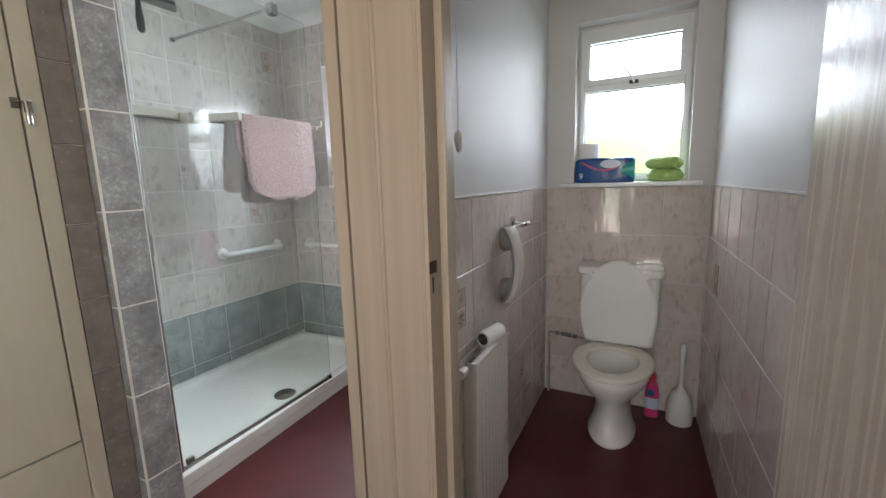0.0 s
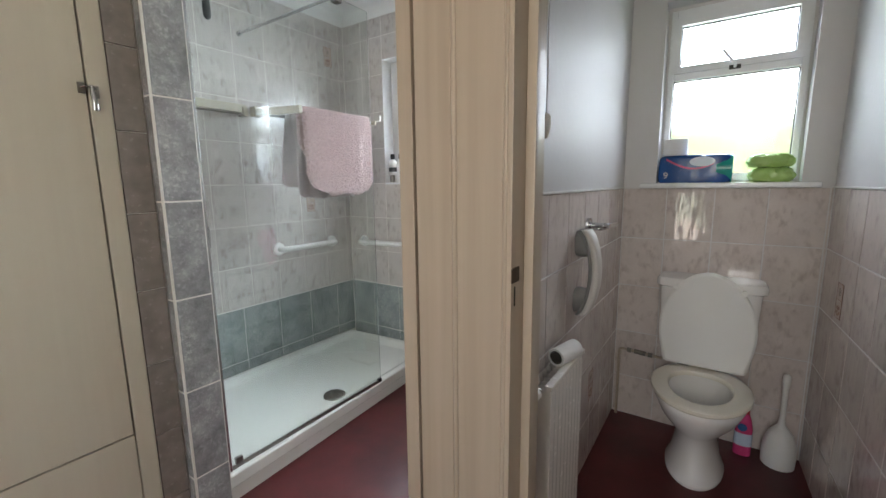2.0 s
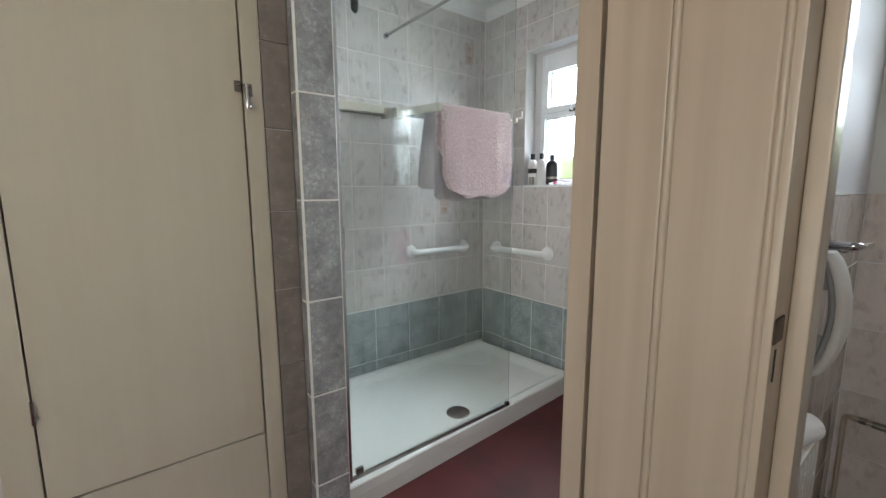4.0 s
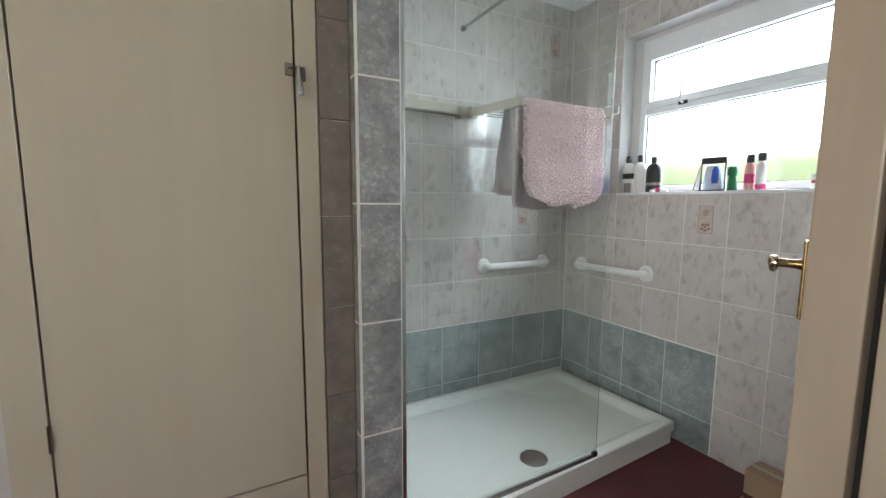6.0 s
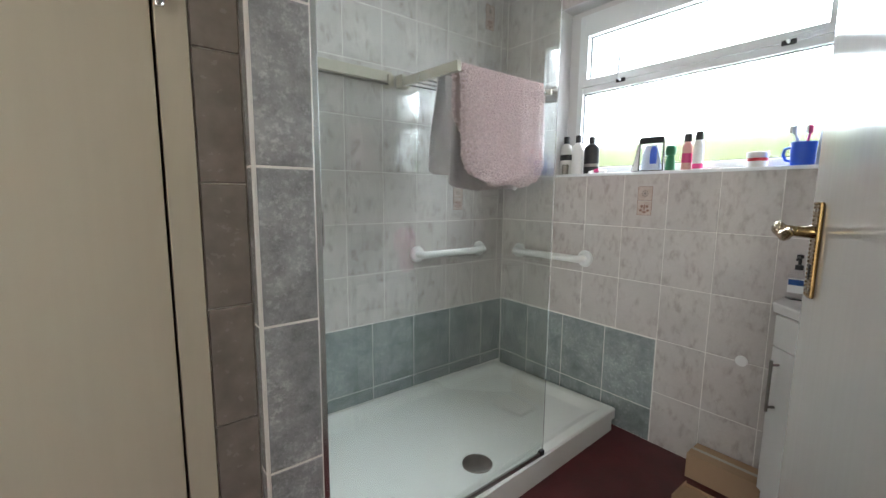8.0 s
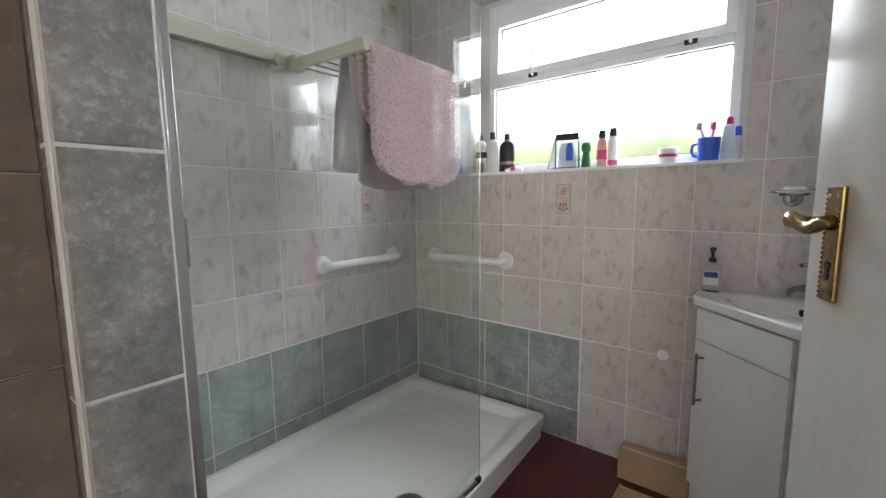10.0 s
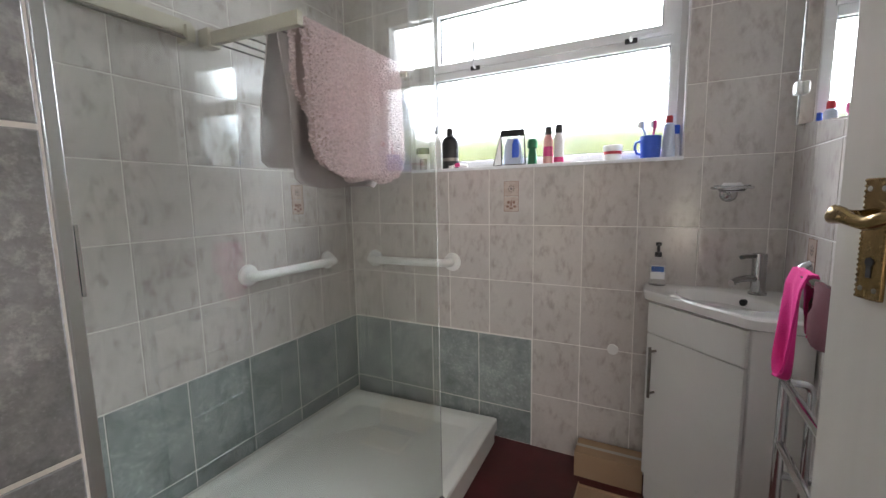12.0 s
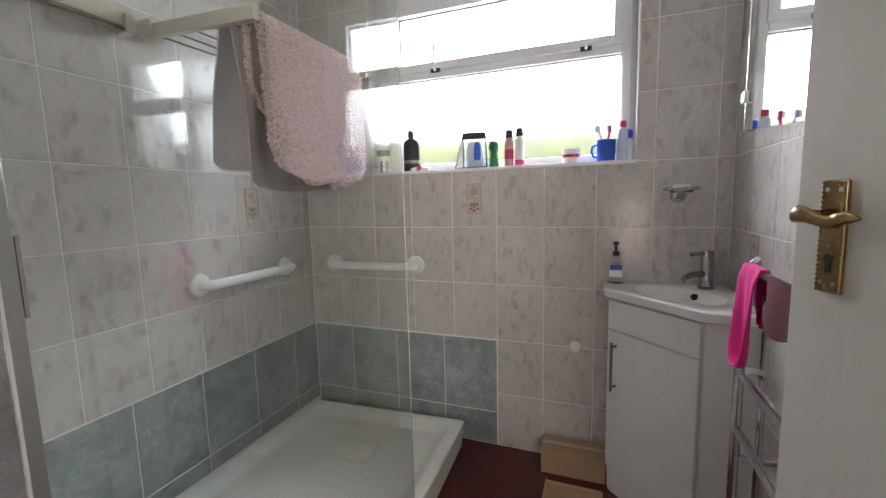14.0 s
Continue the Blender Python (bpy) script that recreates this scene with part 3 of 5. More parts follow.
def handle_set(leaf, p, out, along, label):
    """A lever handle on a beaded plate: p centre of the plate, out its normal, along points to the hinge."""
    p, out, along = Vector(p), Vector(out).normalized(), Vector(along).normalized()
    up = Vector((0, 0, 1))
    m = Matrix((along, up, out)).transposed().to_4x4()
    m.translation = p
    bm = box_bm(-0.0165, 0.0165, -0.070, 0.070, 0, 0.006, 0.002)
    bm.transform(m)
    plate = part("plate", bm, M_BRASS, leaf, label)
    bm = bmesh.new()
    for k in range(23):
        for sx in (-0.0145, 0.0145):
            lathe([(0.0021, 0), (0.0017, 0.0008), (0.0006, 0.0012)], sx, -0.0675 + k * 0.00614, 0.006, 8, bm=bm)
    for k in range(5):
        for sy in (-0.068, 0.068):
            lathe([(0.0021, 0), (0.0017, 0.0008), (0.0006, 0.0012)], -0.0096 + k * 0.0048, sy, 0.006, 8, bm=bm)
    bm.transform(m)
    part("beading", bm, M_BRASS, plate)
    for sx in (-0.009, 0.009):
        for sy in (-0.058, 0.058):
            bm = lathe([(0.0032, 0), (0.003, 0.0006), (0.001, 0.001)], sx, sy, 0.006, 10)
            bm.transform(m)
            part("screw", bm, M_STEEL, plate)
    # keyhole drawn as a near-black shape in place of a shaded hole
    bm = lathe([(0.0055, 0.0), (0.0055, 0.0010)], 0, -0.026, 0.0062, 12)
    box_bm(-0.003, 0.003, -0.044, -0.026, 0.0062, 0.0072, bm=bm)
    bm.transform(m)
    part("keyhole", bm, M_DARK, plate, "keyhole, its shade put into the colour")
    prof = [(-0.004, 0.026, 0.006, 0.010), (-0.003, 0.026, 0.018, 0.008), (0.0, 0.027, 0.032, 0.008), (0.002, 0.028, 0.044, 0.009)]
    bm = loft([loop(x, y, z, r, r, 14) for x, y, z, r in prof])
    path = [(x * 0.68, y - 0.010, z * 0.9, r * 0.85) for x, y, z, r in [(-0.012, 0.037, 0.050, 0.010), (0.0, 0.040, 0.052, 0.013), (0.018, 0.039, 0.053, 0.011), (0.036, 0.034, 0.052, 0.0085), (0.055, 0.031, 0.050, 0.0085), (0.072, 0.034, 0.049, 0.0098), (0.086, 0.037, 0.048, 0.009), (0.098, 0.037, 0.047, 0.005), (0.106, 0.036, 0.046, 0.0015)]]
    rings = []
    for x, y, z, r in path:
        rings.append([Vector((x, y + r * math.cos(2 * math.pi * k / 14), z + 0.8 * r * math.sin(2 * math.pi * k / 14))) for k in range(14)])
    loft(rings, bm=bm)
    bm.transform(m)
    part("lever", bm, M_BRASS, plate)
    return plate


# bathroom door, standing open
hinge, edge = Vector((-0.525, 0.858)), Vector((-0.73, 1.42))
along = (hinge - edge).normalized()
nrm = Vector((along.y, -along.x))
if nrm.x > 0:
    nrm = -nrm
door = thing("door_1", "white gloss painted bathroom door standing open, brass lever handle", "door", (-0.525, 0.858, 0), kind="structure")
bm = bmesh.new()
c = [edge, hinge, hinge - nrm * 0.036, edge - nrm * 0.036]
loft([[Vector((p.x, p.y, z)) for p in c] for z in (0.008, 2.0)], bm=bm)
bmesh.ops.bevel(bm, geom=list(bm.edges), offset=0.0025, segments=2, affect="EDGES", profile=0.5)
leaf = part("leaf", bm, M_DOOR, door)
pc = edge + along * 0.06
handle_set(door, (pc.x, pc.y, 1.066), (nrm.x, nrm.y, 0), (along.x, along.y, 0), "antique brass beaded handle plate")
pc2 = pc - nrm * 0.036
handle_set(door, (pc2.x, pc2.y, 1.066), (-nrm.x, -nrm.y, 0), (along.x, along.y, 0), "antique brass beaded handle plate")

# toilet door, open into the hall
wdoor = thing("door_2", "white gloss painted toilet door swung open into the hall", "door", (0.352, 0.844, 0), kind="structure")
part("leaf", box_bm(0.352, 0.388, 0.23, 0.844, 0.008, 2.0, 0.0025), M_DOOR2, wdoor)
handle_set(wdoor, (0.352, 0.29, 1.075), (-1, 0, 0), (0, 1, 0), "antique brass beaded handle plate")

# ---- bathroom: shower ----
FX0, FX1, YN, YF = -1.478, -1.548, 0.90, 2.412
tray = thing("shower_tray", "white acrylic walk-in shower tray with raised rim", "shower tray", (-1.95, 1.65, 0))


def quad(inset, z, r=0.05, n=8):
    """Outline of the tray, its front slightly out of square, corners rounded."""
    a = [Vector((XL + 0.004 + inset, YN + 0.004 + inset)), Vector((FX0 - inset, YN + 0.004 + inset)), Vector((FX1 - inset, YF - inset)), Vector((XL + 0.004 + inset, YF - inset))]
    pts = []
    for i in range(4):
        p, q, s_ = a[i - 1], a[i], a[(i + 1) % 4]
        u, v = (p - q).normalized(), (s_ - q).normalized()
        for k in range(n + 1):
            f = k / n
            w = (q + u * r).lerp(q, f).lerp(q.lerp(q + v * r, f), f)
            pts.append(Vector((w.x, w.y, z - (0.03 * (w.x + 1.51) / (XL + 1.51) if z > 0.08 else 0.0))))
    return pts


part("basin", loft([quad(0.004, 0.062, 0.01), quad(0.0, 0.066, 0.01), quad(0.0, 0.112, 0.012), quad(0.006, 0.118, 0.014), quad(0.04, 0.118, 0.04), quad(0.055, 0.113, 0.05), quad(0.085, 0.094, 0.06), quad(0.10, 0.0915, 0.06), quad(0.14, 0.091, 0.06)]), M_ACRYL, tray)
part("riser_panel", loft([quad(0.010, 0.0, 0.008), quad(0.010, 0.060, 0.008)]), M_ACRYL, tray, "white riser panel")
waste = part("waste_cover", lathe([(0.060, 0.0), (0.060, 0.006), (0.054, 0.010), (0.03, 0.012), (0.0, 0.0125)], -1.68, 1.61, 0.084, 40), M_STEEL, tray, "round chrome waste cover")

screen = thing("shower_screen", "clear glass shower screen in a satin aluminium wall profile", "shower screen", (-1.52, 1.36, 0.118))
GX0, GX1, GY0, GY1, GZ = -1.512, -1.530, 0.925, 1.825, 2.10


def skew_box(y0, y1, z0, z1, half):
    x = lambda y: GX0 + (GX1 - GX0) * (y - GY0) / (GY1 - GY0)
    return loft([[Vector((x(y0) - half, y0, z)), Vector((x(y0) + half, y0, z)), Vector((x(y1) + half, y1, z)), Vector((x(y1) - half, y1, z))] for z in (z0, z1)])


pane = part("pane", skew_box(GY0, GY1, 0.128, GZ, 0.003), M_GLASS, screen)
pane.visible_shadow = False
part("wall_profile", box_bm(-1.528, -1.494, 0.902, 0.932, 0.122, GZ + 0.01, 0.002), M_ALU, screen, "satin aluminium wall profile")
part("profile_cover", box_bm(-1.4945, -1.4905, 0.905, 0.918, 0.122, GZ + 0.01, 0.0015), M_ALU, screen)
part("bottom_seal", skew_box(GY0 + 0.005, GY1 - 0.002, 0.119, 0.134, 0.006), M_STEEL, screen, "grey bottom rail")
part("end_block", box_bm(-1.540, -1.522, GY1 - 0.02, GY1 + 0.004, 0.119, 0.14, 0.002), M_BLACK, screen, "small dark end block")
part("corner_block", box_bm(-1.524, -1.505, 0.955, 0.985, 0.135, 0.16, 0.002), M_STEEL, screen)
part("seal_strip", box_bm(-1.500, -1.4935, 0.932, 0.936, 1.02, 1.10, 0.001), M_ALU, screen)
part("brace_bar", tube([(XL + 0.01, 1.645, 2.118), (GX1 + 0.01, 1.62, 2.105)], 0.008, 12), M_CHROME, screen, "chrome brace bar")
bm = tube([(XL, 1.645, 2.118), (XL + 0.02, 1.645, 2.118)], 0.015, 16)
part("brace_foot", bm, M_CHROME, screen, "chrome wall foot")
part("brace_clamp", box_bm(-1.545, -1.505, 1.60, 1.64, 2.075, 2.125, 0.003), M_CHROME, screen, "chrome clamp")

sq = thing("squeegee", "black handled shower squeegee hung over the glass screen", "squeegee", (-1.54, 1.03, 1.83))
part("handle", loft([loop(-1.546, 1.026, 1.832, 0.004, 0.006, 12), loop(-1.546, 1.026, 1.842, 0.008, 0.014, 12), loop(-1.547, 1.026, 1.88, 0.009, 0.015, 12), loop(-1.548, 1.027, 1.92, 0.008, 0.010, 12), loop(-1.55, 1.028, 1.955, 0.007, 0.009, 12)]), M_BLACK, sq)
part("head", box_bm(-1.558, -1.540, 0.955, 1.165, 1.945, 1.968, 0.004), M_STEEL, sq)
part("blade", box_bm(-1.551, -1.548, 0.955, 1.165, 1.966, 1.985), M_BLACK, sq)
part("hook", tube(bend([(-1.548, 1.03, 1.96), (-1.548, 1.03, GZ + 0.012), (-1.50, 1.03, GZ + 0.012), (-1.50, 1.03, GZ - 0.03)], 0.008), 0.003, 8), M_CHROME, sq)


def grab_bar(a, b, out, label):
    a, b, out = Vector(a), Vector(b), Vector(out)
    g = thing("grab_bar", label, "grab bar", tuple((a + b) / 2), group="shower grab bars")
    for p in (a, b):
        rot = out.to_track_quat("Z", "Y").to_matrix().to_4x4()
        bm = lathe([(0.043, 0), (0.043, 0.004), (0.041, 0.011), (0.034, 0.016), (0.022, 0.018)], n=28)
        bm.transform(Matrix.Translation(p) @ rot)
        part("flange", bm, M_PLAST, g)
    part("bar", tube(bend([a + out * 0.01, a + out * 0.058, b + out * 0.058, b + out * 0.01], 0.03, 8), 0.0185, 16), M_PLAST, g)
    return g


grab_bar((XL, 1.80, 0.828), (XL, 2.245, 0.828), (1, 0, 0), "white plastic grab bar on the long shower wall")
grab_bar((-2.235, YB, 0.818), (-1.785, YB, 0.822), (0, -1, 0), "white plastic grab bar under the window")

# wall clothes airer, one folded against the wall and one pulled out
a2 = thing("clothes_airer", "beige folded clothes airer flat against the shower wall", "airer", (XL, 1.28, 1.66))
part("housing", box_bm(XL, XL + 0.045, 0.92, 1.63, 1.665, 1.715, 0.006), M_BEIGE, a2)
part("rod", tube([(XL + 0.05, 0.93, 1.655), (XL + 0.05, 1.62, 1.655)], 0.005, 10), M_STEEL, a2, "thin steel rod")
part("end_bracket", box_bm(XL, XL + 0.06, 1.60, 1.63, 1.645, 1.70, 0.004), M_BEIGE, a2)
a1 = thing("clothes_airer", "beige wall airer pulled out with steel rods, towels over it", "airer", (XL, 1.95, 1.66))


def slanted(p, q, w, h):
    """A flat arm from p to q."""
    p, q = Vector(p), Vector(q)
    d = (q - p).normalized()
    s_ = d.cross(Vector((0, 0, 1))).normalized() * w / 2
    u = Vector((0, 0, h / 2))
    bm = loft([[e - s_ - u, e + s_ - u, e + s_ + u, e - s_ + u] for e in (p, q)])
    bmesh.ops.bevel(bm, geom=list(bm.edges), offset=0.003, segments=2, affect="EDGES", profile=0.5)
    return bm


A0, A1, B0, B1 = (XL + 0.005, 1.70, 1.685), (-1.875, 1.655, 1.645), (XL + 0.005, 2.29, 1.685), (-1.895, 2.255, 1.640)
part("arm", slanted(A0, A1, 0.022, 0.042), M_BEIGE, a1)
part("arm", slanted(B0, B1, 0.014, 0.026), M_BEIGE, a1)
part("bracket", box_bm(XL, XL + 0.055, 1.675, 1.725, 1.655, 1.715, 0.004), M_BEIGE, a1)
part("bracket", box_bm(XL, XL + 0.055, 2.27, 2.31, 1.655, 1.715, 0.004), M_BEIGE, a1)
for k in range(6):
    f = 0.12 + k * 0.168
    p, q = Vector(A0).lerp(Vector(A1), f), Vector(B0).lerp(Vector(B1), f)
    part("rod", tube([p - Vector((0, 0, 0.016)), q - Vector((0, 0, 0.006))], 0.0035, 8), M_CHROME, a1, "thin steel rod")
for y, z in ((2.262, 1.65),):
    part("hook", tube(bend([(-1.90, y, z), (-1.862, y, z), (-1.862, y, z + 0.035)], 0.006), 0.004, 8), M_PLAST, a1)


def draped(name, label, x, y0, y1, ztop, front, back, mat, sway=0.0, corner=0.1, thick=0.014, seed=1, wave=0.012, gap=0.02, taper=0.0, back_gap=None, category="towel"):
    """Cloth hung over a rod along y at x: front drop faces +x; rounded lower corners; soft folds."""
    t = thing(name, label, category, (x, (y0 + y1) / 2, ztop))
    rnd = random.Random(seed)
    ph = [rnd.uniform(0, 6.28) for _ in range(4)]
    nu, nv = 36, 48
    total = front + back
    bm = bmesh.new()
    rows = []
    for j in range(nv + 1):
        s_ = -back + total * j / nv
        row = []
        drop = abs(s_)
        side = 1 if s_ > 0 else -1
        lim = front if s_ > 0 else back
        left = lim - drop
        c_ = 0.0
        if left < corner:
            c_ = corner - math.sqrt(max(0.0, corner ** 2 - (corner - left) ** 2))
        for i in range(nu + 1):
            f = i / nu
            w = (y1 - y0)
            yy = y0 + c_ + (w - 2 * c_) * f
            yy += taper * (drop / max(lim, 0.01)) * (0.5 - f) * w
            fall = min(1.0, drop / 0.25)
            bulge = (gap if s_ > 0 or back_gap is None else back_gap) * min(1.0, drop / 0.05)
            xx = x + side * bulge + side * fall * wave * (math.sin(f * 7 + ph[0]) + 0.6 * math.sin(f * 15 + ph[1] + drop * 4)) + sway * drop * side
            zz = ztop - max(0.0, drop - 0.02) + (0.0 if drop > 0.02 else -0.004 * (drop / 0.02) ** 2)
            zz += 0.006 * math.sin(f * 9 + ph[2]) * fall
            row.append(bm.verts.new((xx, yy, zz)))
        rows.append(row)
    for a, b in zip(rows, rows[1:]):
        for i in range(nu):
            bm.faces.new((a[i], a[i + 1], b[i + 1], b[i]))
    bmesh.ops.recalc_face_normals(bm, faces=bm.faces)
    bmesh.ops.solidify(bm, geom=list(bm.faces), thickness=thick)
    part("cloth", bm, mat, t)
    return t


rug = draped("bath_mat", "pink tufted bath mat hung over the airer to dry", -1.905, 1.69, 2.185, 1.662, 0.485, 0.30, M_PINKSHADE, sway=0.02, back_gap=0.05, corner=0.12, thick=0.020, seed=3, wave=0.003, gap=0.018, category="bath mat")
# tufts of the mat's outer face
cl = rug.children[0].data
cl.calc_loop_triangles()
rnd = random.Random(5)
bm = bmesh.new()
for f in cl.polygons:
    if f.area < 2e-5 or (f.normal.x < -0.1 if f.center.x > 0 else f.normal.x > 0.1):
        continue
    for _ in range(5):
        i, j, k = (cl.vertices[v].co for v in f.vertices[:3])
        l = cl.vertices[f.vertices[-1]].co
        u, v = rnd.random(), rnd.random()
        p = i.lerp(j, u).lerp(l.lerp(k, u), v)
        n = f.normal
        o = n.orthogonal().normalized()
        o2 = n.cross(o)
        a = rnd.uniform(0, 6.28)
        e1, e2 = o * math.cos(a) + o2 * math.sin(a), o2 * math.cos(a) - o * math.sin(a)
        # a short curled loop of yarn lying on the backing
        half, w, high = rnd.uniform(0.004, 0.0075), rnd.uniform(0.0023, 0.0033), rnd.uniform(0.006, 0.0105)
        hook = e2 * rnd.uniform(-0.003, 0.003)
        rings = []
        for d, h, fat in ((-1, -0.1, 0.7), (-0.45, 0.75, 1.0), (0.45, 0.85, 1.0), (1, -0.1, 0.7)):
            c_ = p + e1 * half * d + n * high * h + hook * d * d
            rings.append([bm.verts.new(c_ + e2 * w * fat * x_ + n * w * fat * y_) for x_, y_ in ((1, 0), (0, 0.9), (-1, 0), (0, -0.9))])
        for r0, r1 in zip(rings, rings[1:]):
            for m_ in range(4):
                bm.faces.new((r0[m_], r0[(m_ + 1) % 4], r1[(m_ + 1) % 4], r1[m_]))
bm.transform(Matrix.Translation(rug.location))
tufts = part("tufts", bm, M_PINK, rug, "short pink tufts")
tufts["kind"] = "stuff"
draped("towel", "thin grey-mauve towel hung over the airer behind the bath mat", -2.02, 1.68, 2.12, 1.668, 0.52, 0.46, M_TOWEL, sway=0.035, corner=0.03, thick=0.005, seed=8, wave=0.026, gap=0.018, taper=-0.07)

# ---- bathroom: corner basin ----
vanity = thing("corner_cabinet", "white corner vanity cabinet with a plain door", "vanity cabinet", (-0.75, 2.28, 0))
CP = [(XR - 0.004, YB - 0.004), (-0.94, YB - 0.004), (-0.94, 2.315), (-0.69, 2.07), (XR - 0.004, 2.07)]


def prism(pts, z0, z1, bevel=0.0):
    bm = loft([[Vector((x, y, z)) for x, y in pts] for z in (z0, z1)])
    if bevel:
        bmesh.ops.bevel(bm, geom=list(bm.edges), offset=bevel, segments=2, affect="EDGES", profile=0.5)
    return bm


part("body", prism(CP, 0.0, 0.752, 0.002), M_PLAST, vanity)
p0, p1 = Vector((-0.94, 2.315)), Vector((-0.69, 2.07))
dd = (p1 - p0).normalized()
nn = Vector((-dd.y, dd.x))
if nn.y > 0:
    nn = -nn


def panel(u0, u1, z0, z1, t):
    a, b = p0 + dd * u0, p0 + dd * u1
    c = [a + nn * 0.003, b + nn * 0.003, b + nn * t, a + nn * t]
    return prism([(q.x, q.y) for q in c], z0, z1, 0.002)


L = (p1 - p0).length
part("fascia", panel(0.004, L - 0.004, 0.642, 0.748, 0.018), M_PLAST, vanity, "white fascia panel")
vd = part("door", panel(0.004, L - 0.004, 0.11, 0.638, 0.018), M_PLAST, vanity, "white plain door")
h0, h1 = p0 + dd * 0.045 + nn * 0.043, p0 + dd * 0.045 + nn * 0.018
bm = tube([(h0.x, h0.y, 0.60), (h0.x, h0.y, 0.42)], 0.005, 10)
for z in (0.585, 0.435):
    tube([(h0.x, h0.y, z), (h1.x, h1.y, z)], 0.004, 8, bm=bm)
part("handle", bm, M_STEEL, vd, "dull steel bar handle")
part("plinth", panel(0.01, L - 0.01, 0.0, 0.10, 0.006), M_PLAST, vanity)

basin = thing("corner_basin", "white ceramic corner wash basin on the cabinet", "basin", (-0.75, 2.27, 0.75))
BP = [(XR, YB), (-0.968, YB), (-0.968, 2.305), (-0.70, 2.038), (XR, 2.038)]


def outline(pts, z, inset=0.0, r=0.02, n=10, edge=8):
    """A polygon's outline with rounded corners and points along the edges, drawn in by inset towards the middle."""
    out = []
    for i in range(len(pts)):
        p, q, s_ = (Vector(pts[(i + k) % len(pts)]) for k in (-1, 0, 1))
        u, v = (p - q).normalized(), (s_ - q).normalized()
        for k in range(n + 1):
            f = k / n
            out.append((q + u * r).lerp(q, f).lerp(q.lerp(q + v * r, f), f))
        a, b = q + v * r, s_ - v * r
        for k in range(1, edge):
            out.append(a.lerp(b, k / edge))
    mid = Vector((bx, by))
    return [Vector((w.x, w.y, z)) + ((mid - w).normalized() * inset).to_3d() for w in out]


def oval(cx, cy, z, rx, ry, turn):
    """An oval whose points lie at the same bearings as the outline's."""
    out = []
    for w in outline(BP, 0.0):
        a = math.atan2(w.y - cy, w.x - cx)
        c, s_ = math.cos(a - turn), math.sin(a - turn)
        k = 1 / math.sqrt((c / rx) ** 2 + (s_ / ry) ** 2)
        out.append(Vector((cx + k * math.cos(a), cy + k * math.sin(a), z)))
    return out


bx, by, tr = -0.737, 2.263, radians(-45)
part("bowl", loft([outline(BP, 0.753, 0.014), outline(BP, 0.758, 0.004), outline(BP, 0.784, 0.0), outline(BP, 0.789, 0.006),
                   oval(bx, by, 0.789, 0.160, 0.104, tr), oval(bx, by, 0.785, 0.153, 0.098, tr), oval(bx, by, 0.755, 0.138, 0.086, tr), oval(bx, by, 0.715, 0.09, 0.06, tr), oval(bx, by, 0.70, 0.04, 0.03, tr)]), M_WHITE, basin)
# solid black plug paints the shade inside the overflow
bm = tube([(-0.678, 2.322, 0.768), (-0.670, 2.330, 0.768)], 0.011, 14)
part("overflow", bm, M_BLACK, basin, "overflow hole, a black plug for the shade in it")
tap = thing("basin_tap", "chrome mono basin mixer tap", "tap", (-0.632, 2.375, 0.789))
part("body", lathe([(0.026, 0), (0.026, 0.006), (0.021, 0.010), (0.020, 0.105), (0.021, 0.11), (0.020, 0.135), (0.0, 0.138)], -0.632, 2.375, 0.789, 24), M_CHROME, tap)
part("spout", loft([[Vector((-0.632 - 0.707 * d + 0.010 * math.sin(a) * 0.707, 2.375 - 0.707 * d - 0.010 * math.sin(a) * 0.707, 0.789 + z + 0.011 * math.cos(a))) for a in [2 * math.pi * k / 14 for k in range(14)]] for d, z in ((0.0, 0.052), (0.06, 0.058), (0.10, 0.054), (0.118, 0.045))]), M_CHROME, tap)
part("lever", tube([(-0.632, 2.375, 0.915), (-0.675, 2.335, 0.918), (-0.69, 2.32, 0.916)], 0.007, 10), M_CHROME, tap)
soap = thing("soap_dispenser", "clear hand wash bottle with a black pump on the basin", "soap bottle", (-0.925, 2.415, 0.789))
part("bottle", loft([loop(-0.925, 2.41, 0.789 + z, w, w * 0.62, 24, 3) for z, w in ((0, 0.026), (0.005, 0.029), (0.085, 0.029), (0.10, 0.024), (0.108, 0.012))]), M_AQUA, soap)
part("label", box_bm(-0.948, -0.902, 2.389, 2.391, 0.815, 0.865, 0.0), M_PAPER, soap, "white label with dark bands")
part("band", box_bm(-0.946, -0.904, 2.3875, 2.3888, 0.842, 0.862), M_NAVY, soap, "dark blue band")
part("pump", lathe([(0.012, 0.106), (0.012, 0.122), (0.005, 0.124), (0.005, 0.145), (0.010, 0.147), (0.010, 0.158), (0.0, 0.16)], -0.925, 2.41, 0.789, 16), M_BLACK, soap, "black pump")
part("nozzle", tube([(-0.925, 2.41, 0.94), (-0.925, 2.375, 0.938), (-0.925, 2.368, 0.932)], 0.004, 8), M_BLACK, soap)

dish = thing("soap_dish", "chrome wall soap dish with a piece of soap", "soap dish", (-0.72, YB, 1.13))
part("flange", lathe([(0.027, 0.0), (0.027, 0.006), (0.022, 0.014), (0.012, 0.018), (0.0, 0.019)], 0, 0, 0, 28), M_CHROME, dish)
dish.children[0].data.transform(Matrix.Translation(Vector((-0.72, YB, 1.118)) - dish.location) @ Matrix.Rotation(radians(90), 4, "X") @ Matrix.Translation(dish.location))
